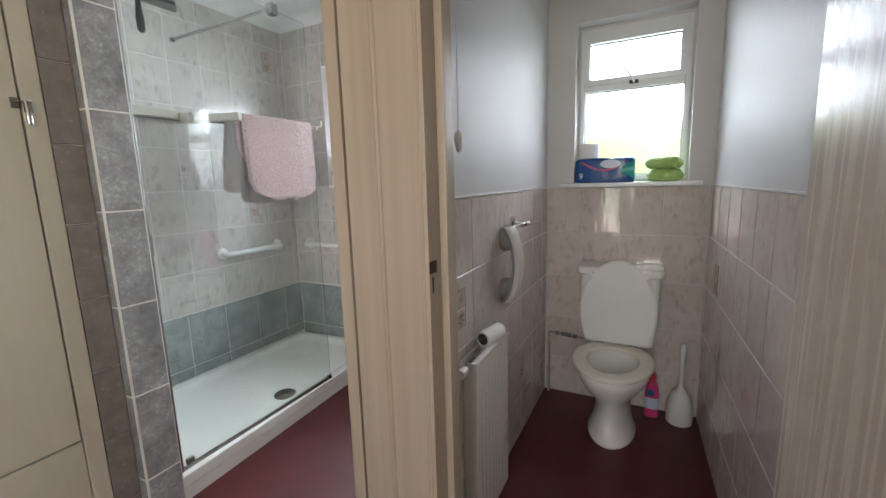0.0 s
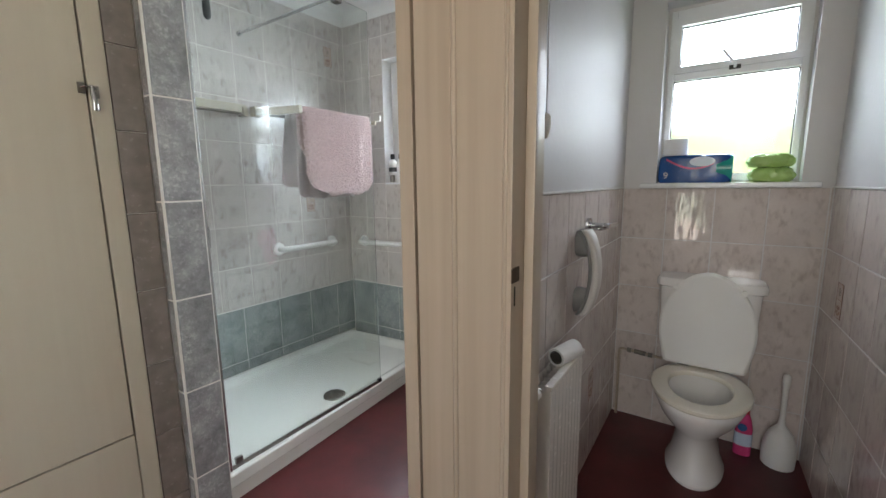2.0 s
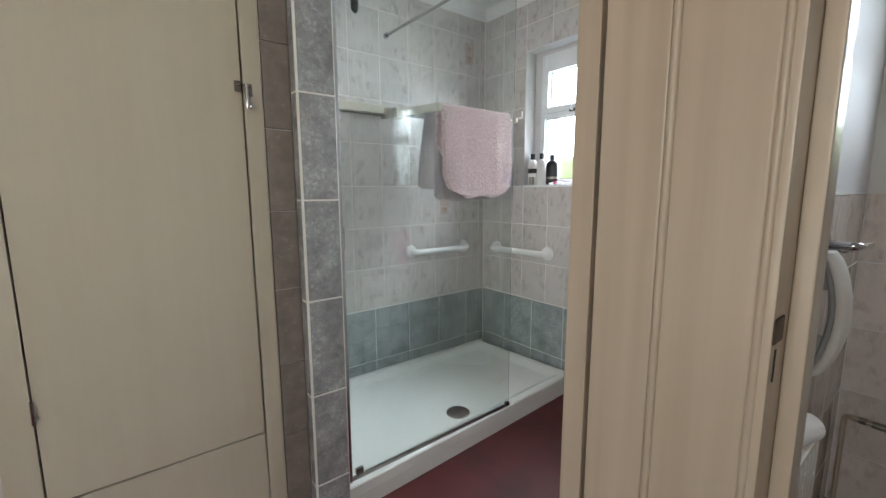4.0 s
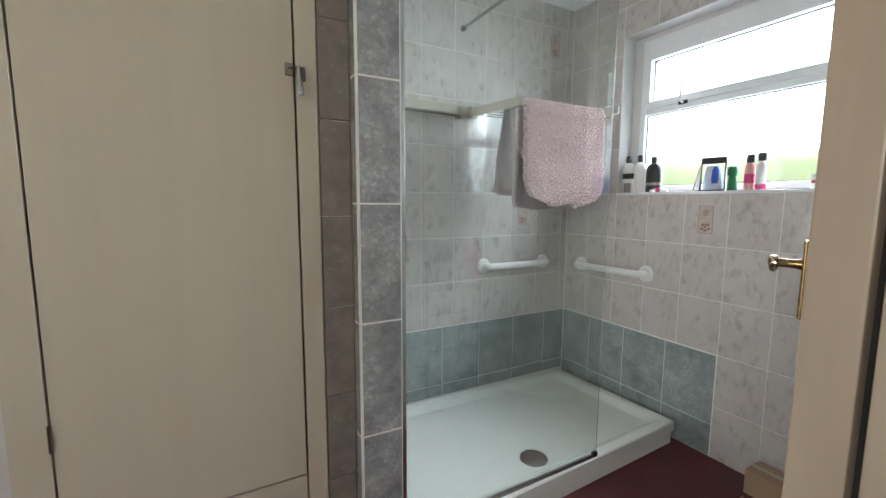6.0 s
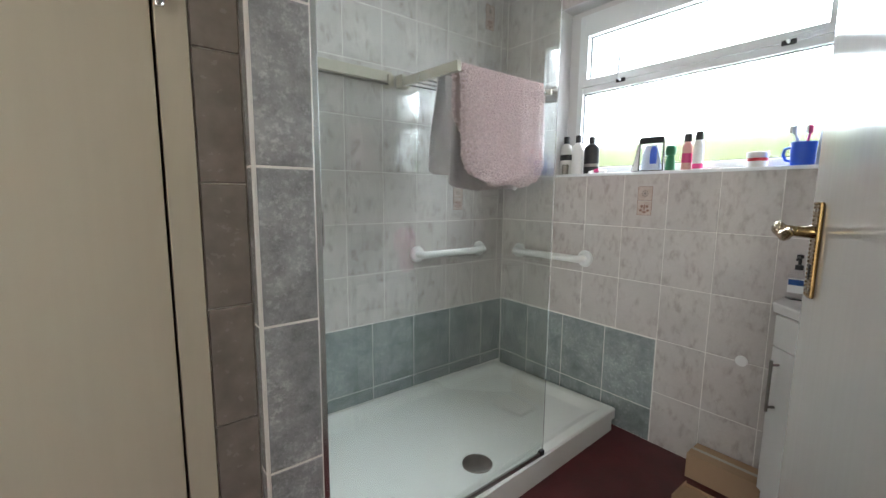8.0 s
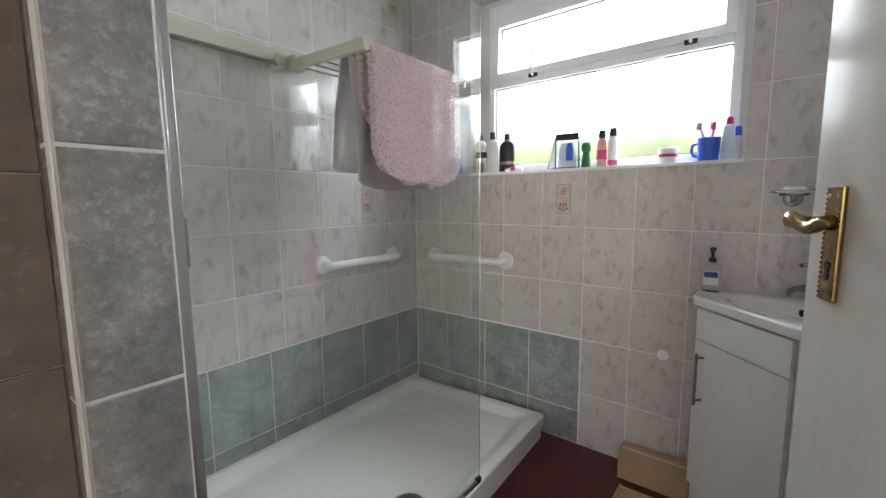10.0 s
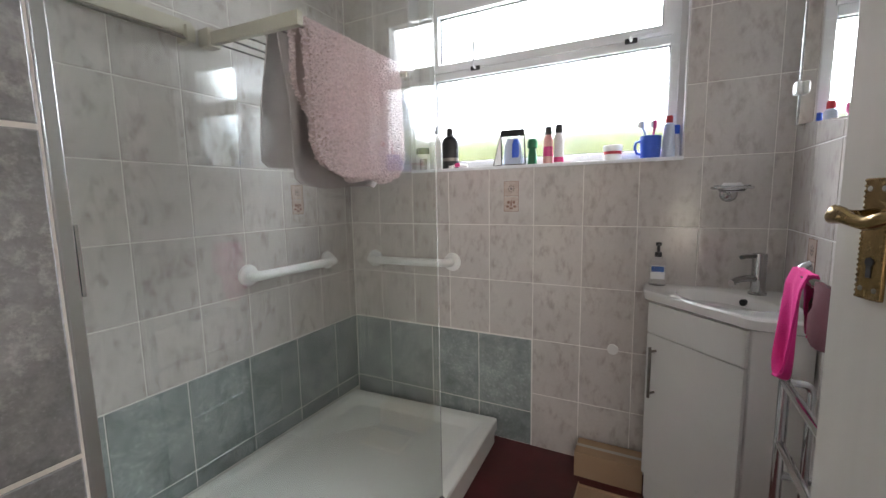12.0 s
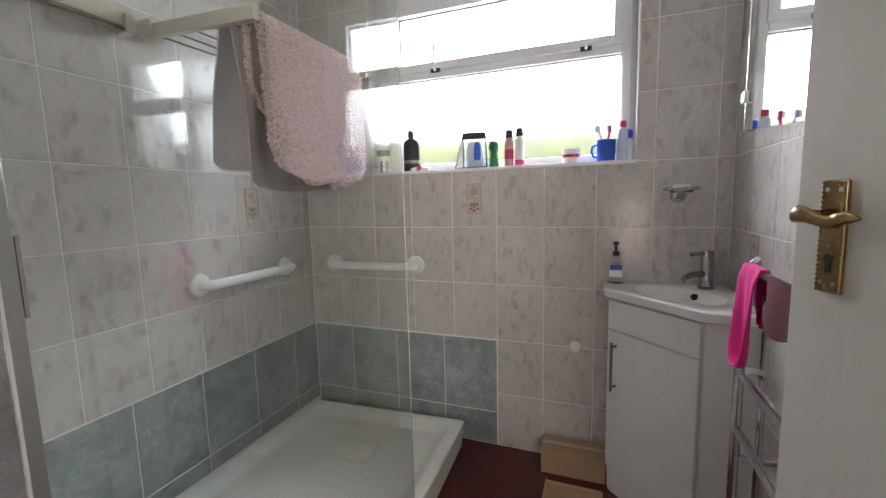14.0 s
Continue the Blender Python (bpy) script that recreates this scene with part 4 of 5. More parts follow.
part("arm", tube(bend([(-0.72, YB - 0.012, 1.118), (-0.72, YB - 0.03, 1.118), (-0.72, YB - 0.03, 1.137)], 0.012), 0.007, 12), M_CHROME, dish)
part("ring", tube([(-0.72 + 0.056 * math.cos(2 * math.pi * k / 32), YB - 0.075 + 0.046 * math.sin(2 * math.pi * k / 32), 1.139) for k in range(32)], 0.005, 10, closed=True), M_CHROME, dish, "chrome ring")
part("bowl", lathe([(0.0, -0.016), (0.034, -0.012), (0.047, 0.002), (0.051, 0.008), (0.048, 0.008), (0.042, 0.0), (0.030, -0.008), (0.0, -0.012)], -0.72, YB - 0.075, 1.139, 28, 1.0, 0.82), M_CLEARP, dish, "clear dish")
part("soap", loft([loop(-0.72, YB - 0.075, 1.131 + z, 0.03 * k, 0.02 * k, 20, 2.5) for z, k in ((0, 0.8), (0.006, 1), (0.016, 1), (0.024, 0.8))]), M_PAPER, dish, "white bar of soap")

mc = thing("mirror_cabinet", "small wall cabinet with a mirror door over the basin", "mirror cabinet", (XR, 1.57, 1.26))
def askew(x0, x1, y0, y1, z0, z1, drop):
    """A box whose lower edge sinks by drop towards y0."""
    return loft([[Vector((x, y0, z0 - drop)), Vector((x, y1, z0)), Vector((x, y1, z1)), Vector((x, y0, z1 - drop))] for x in (x0, x1)])


part("body", askew(-0.665, XR, 1.455, 1.836, 1.264, 1.86, 0.036), M_PLAST, mc)
md = part("mirror_door", askew(-0.684, -0.668, 1.45, 1.842, 1.260, 1.865, 0.036), M_MIRROR, mc, "frameless mirror door")
bm = box_bm(-0.696, -0.684, 1.820, 1.848, 1.318, 1.344, 0.005)
part("catch", bm, M_PLAST, md, "small white catch")
part("edge_strip", askew(-0.686, -0.666, 1.8425, 1.847, 1.258, 1.866, 0.0), M_ALU, md, "bright metal edge strip")

# ---- bathroom: radiator and towel rail by the basin ----
def radiator(name, label, wall_x, sign, y0, y1, z0, z1, depth):
    """A ribbed panel radiator on a wall: sign +1 faces +x."""
    r = thing(name, label, "radiator", (wall_x, (y0 + y1) / 2, z0))
    fx = wall_x + sign * depth
    n = max(6, int((y1 - y0) / 0.033))
    ys = np.linspace(y0 + 0.01, y1 - 0.01, n * 4 + 1)
    bm = bmesh.new()
    for fxx, tt in ((fx, 0.012), (wall_x + sign * 0.028, 0.010)):
        prof = [fxx - sign * (0.0025 if k % 4 in (0, 1) else 0.0) for k in range(len(ys))]
        rings = []
        for zz, inn in ((z0, 0.006), (z0 + 0.02, 0.0), (z1 - 0.02, 0.0), (z1, 0.006)):
            front = [Vector((p - sign * inn, y, zz)) for p, y in zip(prof, ys)]
            backp = [Vector((fxx - sign * tt, y, zz)) for y in reversed(ys)]
            rings.append(front + backp)
        part("panel", loft(rings), M_RAD, r)
    bm = bmesh.new()
    m = int((y1 - y0) / 0.025)
    a, b = wall_x + sign * 0.03, fx - sign * 0.013
    for k in range(m):
        y = y0 + 0.02 + (y1 - y0 - 0.04) * k / (m - 1)
        box_bm(min(a, b), max(a, b), y - 0.001, y + 0.001, z0 + 0.03, z1 - 0.012, bm=bm)
    part("convector", bm, M_RAD, r, "thin folded convector")["kind"] = "stuff"
    part("top_rail", box_bm(min(fx, fx - sign * 0.02), max(fx, fx - sign * 0.02) + 0.002, y0, y1, z1 - 0.004, z1 + 0.012, 0.004), M_RAD, r)
    return r


rr = radiator("radiator", "white ribbed panel radiator behind the towel rail", XR, -1, 1.20, 1.72, 0.12, 0.68, 0.06)
tr_ = thing("towel_rail", "chrome tube towel rail standing before the radiator", "towel rail", (-0.67, 1.55, 0))
for y in (1.81, 1.46):
    part("post", tube(bend([(-0.60, y, 0.012), (-0.675, y, 0.012), (-0.675, y, 0.955), (-0.66, y, 0.965)], 0.03), 0.011, 12), M_CHROME, tr_)
    part("rear_post", tube(bend([(-0.632, y - 0.012, 0.012), (-0.632, y - 0.012, 0.72), (-0.67, y - 0.012, 0.72)], 0.02), 0.008, 12), M_CHROME, tr_)
    part("wall_bracket", tube([(XR, y, 0.50), (-0.67, y, 0.50)], 0.009, 10), M_CHROME, tr_)
for z, x in ((0.955, -0.672), (0.715, -0.675), (0.575, -0.675), (0.36, -0.675), (0.16, -0.675)):
    part("bar", tube([(x, 1.46, z), (x, 1.81, z)], 0.009, 12), M_CHROME, tr_)
draped("cloth", "magenta pink cloth hung over the chrome towel rail", -0.672, 1.705, 1.81, 0.968, 0.15, 0.24, M_MAGENTA, corner=0.05, thick=0.004, seed=4, wave=0.010, gap=0.014, sway=0.03, category="cloth")
wine = thing("cloth", "dark wine red cloth folded over the chrome towel rail", "cloth", (-0.684, 1.57, 0.955))
rings = []
for k in range(13):
    f = k / 12
    y = 1.50 + 0.15 * f
    low = 0.868 + 0.055 * f ** 3 + 0.012 * math.cos(f * 5)
    bow = 0.006 * math.sin(f * 7)
    rings.append([Vector((-0.684, y, 0.966)), Vector((-0.689 + bow, y, 0.92)), Vector((-0.694 + bow, y, low)), Vector((-0.690 + bow, y, low)), Vector((-0.684 + bow, y, 0.92)), Vector((-0.674, y, 0.9645))])
part("fold", loft(rings), M_WINE, wine)

cb = thing("cardboard_box", "small plain cardboard box on the floor against the wall", "box", (-1.06, 2.38, 0))
part("body", box_bm(-1.192, -0.945, 2.325, 2.435, 0, 0.104, 0.002), M_CARD, cb)
part("tape", box_bm(-1.192, -0.945, 2.372, 2.39, 0.1035, 0.1045), M_BEIGE, cb, "strip of tan tape")
cf = thing("cardboard_tray", "torn low cardboard tray lying on the floor", "box", (-1.07, 2.24, 0))
bm = box_bm(-1.165, -0.955, 2.14, 2.265, 0.0, 0.006)
for q in ((-1.165, -1.161, 2.14, 2.265, 0.022), (-1.161, -0.955, 2.261, 2.265, 0.014), (-1.161, -0.955, 2.14, 2.144, 0.018)):
    box_bm(q[0], q[1], q[2], q[3], 0.006, q[4], bm=bm)
part("body", bm, M_CARD, cf)
cap = thing("wall_cap", "small round white blanking cap on the tiles", "cap", (-1.072, YB, 0.505))
part("disc", tube([(-1.072, YB, 0.505), (-1.072, YB - 0.004, 0.505), (-1.072, YB - 0.006, 0.505)], 0.021, 20), M_PLAST, cap)

# ---- things on the bathroom sill ----
SZ = 1.2565


def bottle(name, label, x, y, prof, mat, cap, cap_mat, sx=1.0, sy=1.0, category="bottle", band=None):
    b = thing(name, label, category, (x, y, SZ))
    part("body", lathe(prof, x, y, SZ, 20, sx, sy), mat, b)
    part("cap", lathe(cap, x, y, SZ, 16, min(sx, 1), 1), cap_mat, b)
    if band:
        z0, z1, m_ = band
        r = max(p[0] for p in prof) * 1.01
        part("label", loft([loop(x, y, SZ + z, r * sx, r * sy, 20) for z in (z0, z1)], False, False), m_, b, "printed label band")
    return b


def shampoo(x, y, mat, cap_mat, label, band=None, h=0.19, r=0.034):
    return bottle("shampoo_bottle", label, x, y, [(r * 0.9, 0), (r, 0.004), (r, h * 0.62), (r * 0.95, h * 0.70), (r * 0.78, h * 0.76), (r * 0.5, h * 0.80), (0.012, h * 0.815)], mat,
                  [(0.0125, h * 0.815), (0.015, h * 0.82), (0.015, h * 0.985), (0.013, h)], cap_mat, 1.0, 0.66, band=band)


shampoo(-1.960, 2.49, M_PLAST, M_BLACK, "white shampoo bottle with black cap and label", (0.075, 0.105, M_BLACK), 0.2)
shampoo(-1.890, 2.494, M_PLAST, M_BLACK, "plain white shampoo bottle with a black cap", None, 0.2)
shampoo(-1.812, 2.498, M_BLACK, M_BLACK, "broad black shampoo bottle with a black cap", (0.035, 0.05, M_STEEL), 0.185, 0.041)
mcup = thing("metal_cup", "small round steel cup on the window ledge", "cup", (-1.94, 2.462, SZ))
part("body", lathe([(0.016, 0), (0.017, 0.002), (0.0175, 0.05), (0.0165, 0.051), (0.0155, 0.004), (0.0, 0.004)], -1.94, 2.458, SZ, 20), M_STEEL, mcup)
rz = thing("razor", "pink and white razor lying on the sill", "razor", (-1.75, 2.475, SZ))
part("handle", tube([(-1.79, 2.47, SZ + 0.008), (-1.755, 2.475, SZ + 0.016), (-1.715, 2.478, SZ + 0.008)], 0.007, 10), M_PLAST, rz)
part("grip", tube([(-1.775, 2.472, SZ + 0.013), (-1.752, 2.475, SZ + 0.0165)], 0.0085, 10), M_ROSEP, rz, "pink grip")
part("head", box_bm(-1.80, -1.785, 2.455, 2.49, SZ, SZ + 0.012, 0.002), M_PLAST, rz)

bag = thing("toiletry_bag", "clear plastic toiletry bag with black piping", "toiletry bag", (-1.50, 2.485, SZ))
bh = 0.152
A, B, C, D = Vector((-1.548, 2.470, SZ)), Vector((-1.448, 2.488, SZ)), Vector((-1.462, 2.534, SZ)), Vector((-1.598, 2.502, SZ))
R0, R1 = Vector((-1.562, 2.503, SZ + bh)), Vector((-1.462, 2.512, SZ + bh))


def sheet(pts, thick):
    """A thin sheet through the points, given its thickness along its normal."""
    pts = [Vector(p) for p in pts]
    n = (pts[1] - pts[0]).cross(pts[2] - pts[0]).normalized() * thick / 2
    return loft([[p - n for p in pts], [p + n for p in pts]])


for nm, pts in (("front_sheet", (A, B, R1, R0)), ("back_sheet", (C, D, R0, R1))):
    sh = part(nm, sheet(pts, 0.0012), M_CLEARP, bag)
    sh.visible_shadow = False
part("end_panel", sheet((D, A, R0), 0.002), M_PLAST, bag, "white end panel")
part("end_panel", sheet((B, C, R1), 0.002), M_PLAST, bag, "white end panel")
for pts in ((A, R0, D, A), (A, B), (B, R1), (C, R1), (R0, R1)):
    part("piping", tube([p + Vector((0, 0, 0.003)) for p in pts], 0.0032, 8), M_BLACK, bag, "black piping")
up0, up1 = R0.lerp(A, 0.17), R1.lerp(B, 0.17)
part("zip_band", sheet((up0 - Vector((0, 0.002, 0)), up1 - Vector((0, 0.002, 0)), R1 - Vector((0, 0.002, 0)), R0 - Vector((0, 0.002, 0))), 0.003), M_BLACK, bag, "black zip band")
part("contents", loft([loop(-1.508, 2.502, SZ + 0.004 + z, 0.043 * k, 0.017 * k, 18, 4) for z, k in ((0, 0.9), (0.02, 1), (0.08, 0.85), (0.112, 0.6))]), M_LILAC, bag, "pale blue pack inside")
part("contents", loft([loop(-1.492, 2.489, SZ + 0.004 + z, 0.016 * k, 0.008 * k, 14, 3) for z, k in ((0.03, 0.9), (0.05, 1), (0.09, 0.9), (0.108, 0.5))]), M_BLUEP, bag, "blue sachet inside")
bottle("roll_on", "green roll-on deodorant standing on its cap", -1.418, 2.49, [(0.019, 0), (0.021, 0.003), (0.018, 0.04), (0.0145, 0.065)], M_GREEN, [(0.0145, 0.065), (0.021, 0.07), (0.022, 0.095), (0.015, 0.108), (0.004, 0.112)], M_GREEN, category="deodorant")
bottle("mouthwash_bottle", "slim bottle of pink liquid with a dark cap", -1.352, 2.492, [(0.019, 0), (0.020, 0.003), (0.020, 0.100), (0.012, 0.118)], M_PINKLIQ, [(0.015, 0.118), (0.015, 0.15), (0.014, 0.152)], M_BLACK, 1, 0.8, band=(0.03, 0.07, M_ROSEP))
bottle("mouthwash_bottle", "slim white bottle with a pink band, dark cap", -1.308, 2.492, [(0.019, 0), (0.020, 0.003), (0.020, 0.104), (0.012, 0.122)], M_PLAST, [(0.015, 0.122), (0.015, 0.155), (0.014, 0.157)], M_BLACK, 1, 0.8, band=(0.004, 0.025, M_ROSEP))
bottle("cream_pot", "low white plastic cream pot with a red band", -1.10, 2.49, [(0.031, 0), (0.033, 0.003), (0.033, 0.042)], M_PLAST, [(0.036, 0.042), (0.036, 0.055), (0.034, 0.057)], M_PLAST, category="pot", band=(0.022, 0.034, M_RED))
mug = thing("toothbrush_mug", "blue plastic mug holding toothbrushes", "mug", (-0.968, 2.492, SZ))
part("cup", lathe([(0.032, 0), (0.034, 0.003), (0.037, 0.082), (0.035, 0.082), (0.031, 0.006), (0.0, 0.006)], -0.968, 2.492, SZ, 28), M_BLUEP, mug)
part("handle", tube([(-1.002, 2.485, SZ + 0.066), (-1.018, 2.48, SZ + 0.06), (-1.022, 2.479, SZ + 0.04), (-1.014, 2.481, SZ + 0.02), (-0.999, 2.486, SZ + 0.016)], 0.005, 8), M_BLUEP, mug)
for dx, dy, mt, lab in ((-0.03, 0.0, M_LILAC, "pale blue toothbrush"), (0.012, 0.012, M_ROSEP, "pink toothbrush")):
    tb = thing("toothbrush", lab + " standing in the mug", "toothbrush", (-0.968, 2.492, SZ + 0.01))
    part("shaft", tube([(-0.968 - dx * 0.3, 2.492, SZ + 0.012), (-0.968 + dx, 2.492 + dy, SZ + 0.12)], 0.0045, 8), mt, tb)
    part("head", box_bm(-0.974 + dx, -0.962 + dx, 2.485 + dy, 2.499 + dy, SZ + 0.112, SZ + 0.142, 0.003), mt, tb)
    part("bristles", box_bm(-0.982 + dx, -0.974 + dx, 2.487 + dy, 2.497 + dy, SZ + 0.116, SZ + 0.140), M_PAPER, tb, "white bristles")
tp = thing("toothpaste_tube", "white toothpaste tube with a red cap standing upright", "toothpaste", (-0.909, 2.49, SZ))
part("body", loft([loop(-0.909, 2.49, SZ + z, w, d, 20) for z, w, d in ((0.0, 0.022, 0.004), (0.06, 0.021, 0.013), (0.118, 0.017, 0.017), (0.124, 0.012, 0.012))]), M_LILAC, tp)
part("cap", lathe([(0.012, 0.124), (0.012, 0.145), (0.009, 0.15)], -0.909, 2.49, SZ, 16), M_RED, tp, "red cap")
tq = thing("toothpaste_tube", "blue and white toothpaste tube leaning in the sill corner", "toothpaste", (-0.884, 2.505, SZ))
part("body", loft([loop(-0.884, 2.51, SZ + z, w, d, 20) for z, w, d in ((0.0, 0.012, 0.010), (0.07, 0.012, 0.012), (0.085, 0.008, 0.008))]), M_PLAST, tq)
part("cap", lathe([(0.011, 0.085), (0.011, 0.115), (0.008, 0.118)], -0.884, 2.51, SZ, 16), M_BLUEP, tq, "blue cap")

# ---- toilet room ----
wc = thing("toilet", "white ceramic close-coupled toilet with its lid up", "toilet", (0.012, 2.1, 0))
cx = 0.012


def egg(y0, y1, half, z, n=44, sq=2.3):
    """An outline, rounder at the front (y0) and squarer at the back (y1)."""
    pts = []
    cy = y0 + (y1 - y0) * 0.58
    for i in range(n):
        a = 2 * math.pi * i / n
        c_, s_ = math.cos(a), math.sin(a)
        p = 2.0 if s_ < 0 else sq
        k = (abs(c_) ** p + abs(s_) ** p) ** (-1 / p)
        pts.append(Vector((cx + half * c_ * k, cy + (s_ * k) * ((y1 - cy) if s_ > 0 else (cy - y0)), z)))
    return pts


part("pan", loft([egg(1.985, 2.34, 0.112, 0.0), egg(1.982, 2.34, 0.113, 0.012), egg(2.015, 2.34, 0.094, 0.05), egg(2.03, 2.34, 0.084, 0.12), egg(2.015, 2.345, 0.086, 0.18), egg(1.965, 2.35, 0.112, 0.235), egg(1.90, 2.36, 0.150, 0.295), egg(1.862, 2.37, 0.170, 0.35), egg(1.858, 2.37, 0.174, 0.378), egg(1.862, 2.37, 0.170, 0.386),
                  egg(1.915, 2.24, 0.122, 0.386), egg(1.925, 2.235, 0.116, 0.36), egg(1.95, 2.21, 0.10, 0.29), egg(2.01, 2.18, 0.06, 0.22), egg(2.05, 2.15, 0.03, 0.20)]), M_WHITE, wc)
part("water", loft([egg(1.985, 2.195, 0.078, 0.255), egg(1.985, 2.195, 0.078, 0.257)]), M_AQUA, wc, "standing water")
part("seat", loft([egg(1.852, 2.285, 0.178, 0.388), egg(1.848, 2.288, 0.182, 0.394), egg(1.850, 2.287, 0.180, 0.404), egg(1.862, 2.28, 0.170, 0.410), egg(1.915, 2.225, 0.118, 0.408), egg(1.922, 2.22, 0.112, 0.400), egg(1.922, 2.22, 0.112, 0.389), egg(1.852, 2.285, 0.178, 0.388)], False, False), M_SEAT, wc, "cream plastic seat ring")
def lid_half(h):
    """Half the lid's width at h, 0 at the hinge and 1 at the top."""
    return 0.152 + 0.031 * math.sin(math.pi / 2 * h / 0.40) if h < 0.40 else 0.183 * (1 - ((h - 0.40) / 0.60) ** 2.0) ** 0.55


side = [(lid_half(h), h) for h in [0.0, 0.02] + [0.06 + 0.94 * math.sin(math.pi / 2 * k / 26) for k in range(27)]]
side[0] = (0.143, 0.0)
rings = []
for off, sc in ((0.0, 0.97), (0.004, 1.0), (0.014, 1.0), (0.020, 0.965), (0.0215, 0.93), (0.019, 0.86), (0.018, 0.5)):
    ring = [(u, h) for u, h in side] + [(-u, h) for u, h in reversed(side[:-1])]
    rings.append([Vector((cx + u * sc, 2.272 - off + 0.0065 * h, 0.418 + 0.43 * (0.45 + (h - 0.45) * sc))) for u, h in ring])
part("lid", loft(rings), M_PLAST, wc, "raised white plastic lid")
for sx in (-0.075, 0.075):
    part("hinge", tube([(cx + sx - 0.022, 2.265, 0.418), (cx + sx + 0.022, 2.265, 0.418)], 0.008, 12), M_CHROME, wc, "chrome hinge")
for sx in (-0.125, 0.125):
    part("buffer", tube([(cx + sx, 2.262, 0.775), (cx + sx, 2.244, 0.775)], 0.011, 14), M_PLAST, wc, "white rubber buffer")
ct = loft([loop(cx, 2.365, z, w, d, 40, 6) for z, w, d in ((0.40, 0.165, 0.070), (0.42, 0.172, 0.075), (0.60, 0.185, 0.080), (0.765, 0.192, 0.082))])
part("cistern", ct, M_WHITE, wc)
part("cistern_lid", loft([loop(cx, 2.358, z, w, d, 40, 6) for z, w, d in ((0.765, 0.200, 0.086), (0.770, 0.208, 0.091), (0.795, 0.208, 0.091), (0.806, 0.200, 0.085), (0.808, 0.15, 0.05))]), M_WHITE, wc)
part("soil_pipe", tube([(cx, 2.33, 0.16), (cx, YB, 0.16)], 0.055, 20), M_PLAST, wc)

pp = thing("water_pipe", "painted copper water pipe with a steel valve in the corner", "pipe", (-0.37, 2.42, 0))
part("pipe", tube(bend([(-0.365, 2.425, 0.0), (-0.365, 2.425, 0.372), (-0.16, 2.41, 0.365)], 0.02), 0.0075, 10), M_POST, pp)
part("valve", tube([(-0.29, 2.42, 0.37), (-0.235, 2.415, 0.368)], 0.012, 12), M_STEEL, pp, "dull steel valve")
part("nut", tube([(-0.325, 2.422, 0.371), (-0.305, 2.421, 0.370)], 0.013, 6), M_STEEL, pp)
part("nut", tube([(-0.225, 2.414, 0.367), (-0.205, 2.413, 0.367)], 0.013, 6), M_STEEL, pp)

bl = thing("cleaner_bottle", "pink toilet cleaner bottle on the floor behind the toilet", "bottle", (0.19, 2.375, 0))
part("body", loft([loop(0.19, 2.375, z, w, d, 24, 2.4) for z, w, d in ((0, 0.030, 0.022), (0.004, 0.034, 0.026), (0.13, 0.033, 0.025), (0.17, 0.026, 0.020), (0.20, 0.016, 0.014))]), M_ROSEP, bl)
part("label", loft([loop(0.19, 2.375, z, 0.0345, 0.0265, 24, 2.4) for z in (0.05, 0.11)], False, False), M_LILAC, bl, "pale round label")
part("badge", tube([(0.183, 2.3475, 0.14), (0.183, 2.3462, 0.14)], 0.018, 20), M_NAVY, bl, "dark blue round badge")
part("cap", lathe([(0.017, 0.20), (0.017, 0.23), (0.010, 0.245), (0.0, 0.247)], 0.19, 2.375, 0, 16), M_RED, bl, "red cap")
br = thing("toilet_brush", "white plastic toilet brush in its holder on the floor", "toilet brush", (0.318, 2.37, 0))
part("holder", lathe([(0.056, 0), (0.060, 0.004), (0.062, 0.05), (0.058, 0.10), (0.046, 0.145), (0.028, 0.17), (0.024, 0.175)], 0.318, 2.37, 0, 32), M_PLAST, br)
part("handle", lathe([(0.024, 0.175), (0.014, 0.19), (0.010, 0.22), (0.0095, 0.32), (0.012, 0.36), (0.015, 0.39), (0.014, 0.41), (0.008, 0.42), (0.0, 0.421)], 0.318, 2.37, 0, 20), M_PLAST, br)

wr = radiator("radiator", "small white ribbed double panel radiator under the grab handle", WL, 1, 1.185, 1.50, 0.085, 0.692, 0.085)
part("valve", tube([(-0.345, 1.186, 0.675), (-0.345, 1.15, 0.675)], 0.014, 16), M_PLAST, wr, "white radiator valve cap")
part("valve_base", tube([(-0.345, 1.20, 0.675), (-0.345, 1.186, 0.675)], 0.010, 12), M_STEEL, wr)
part("drain_cock", tube([(-0.35, 1.50, 0.12), (-0.35, 1.53, 0.12), (-0.35, 1.53, 0.0)], 0.008, 10), M_STEEL, wr)
ro = thing("toilet_roll", "nearly used up toilet roll lying on the radiator", "toilet roll", (-0.335, 1.385, 0.74))
d = Vector((0.03, 0.10, 0.006)).normalized()
q = d.to_track_quat("Z", "Y").to_matrix().to_4x4()
bm = loft([loop(0, 0, z, r, r, 28) for r, z in ((0.0205, 0.001), (0.027, 0), (0.028, 0.002), (0.028, 0.098), (0.027, 0.1), (0.0205, 0.099), (0.0205, 0.001))], False, False)
bm.transform(Matrix.Translation((-0.345, 1.335, 0.7225)) @ q)
part("paper", bm, M_PAPER, ro)
bm = loft([loop(0, 0, z, r, r, 24) for r, z in ((0.0204, 0.0), (0.0204, 0.1), (0.0194, 0.1), (0.0194, 0.0), (0.0204, 0.0))], False, False)
bm.transform(Matrix.Translation((-0.345, 1.335, 0.7225)) @ q)
part("core", bm, M_CORE, ro, "cardboard core, coloured dark for the shade inside it")

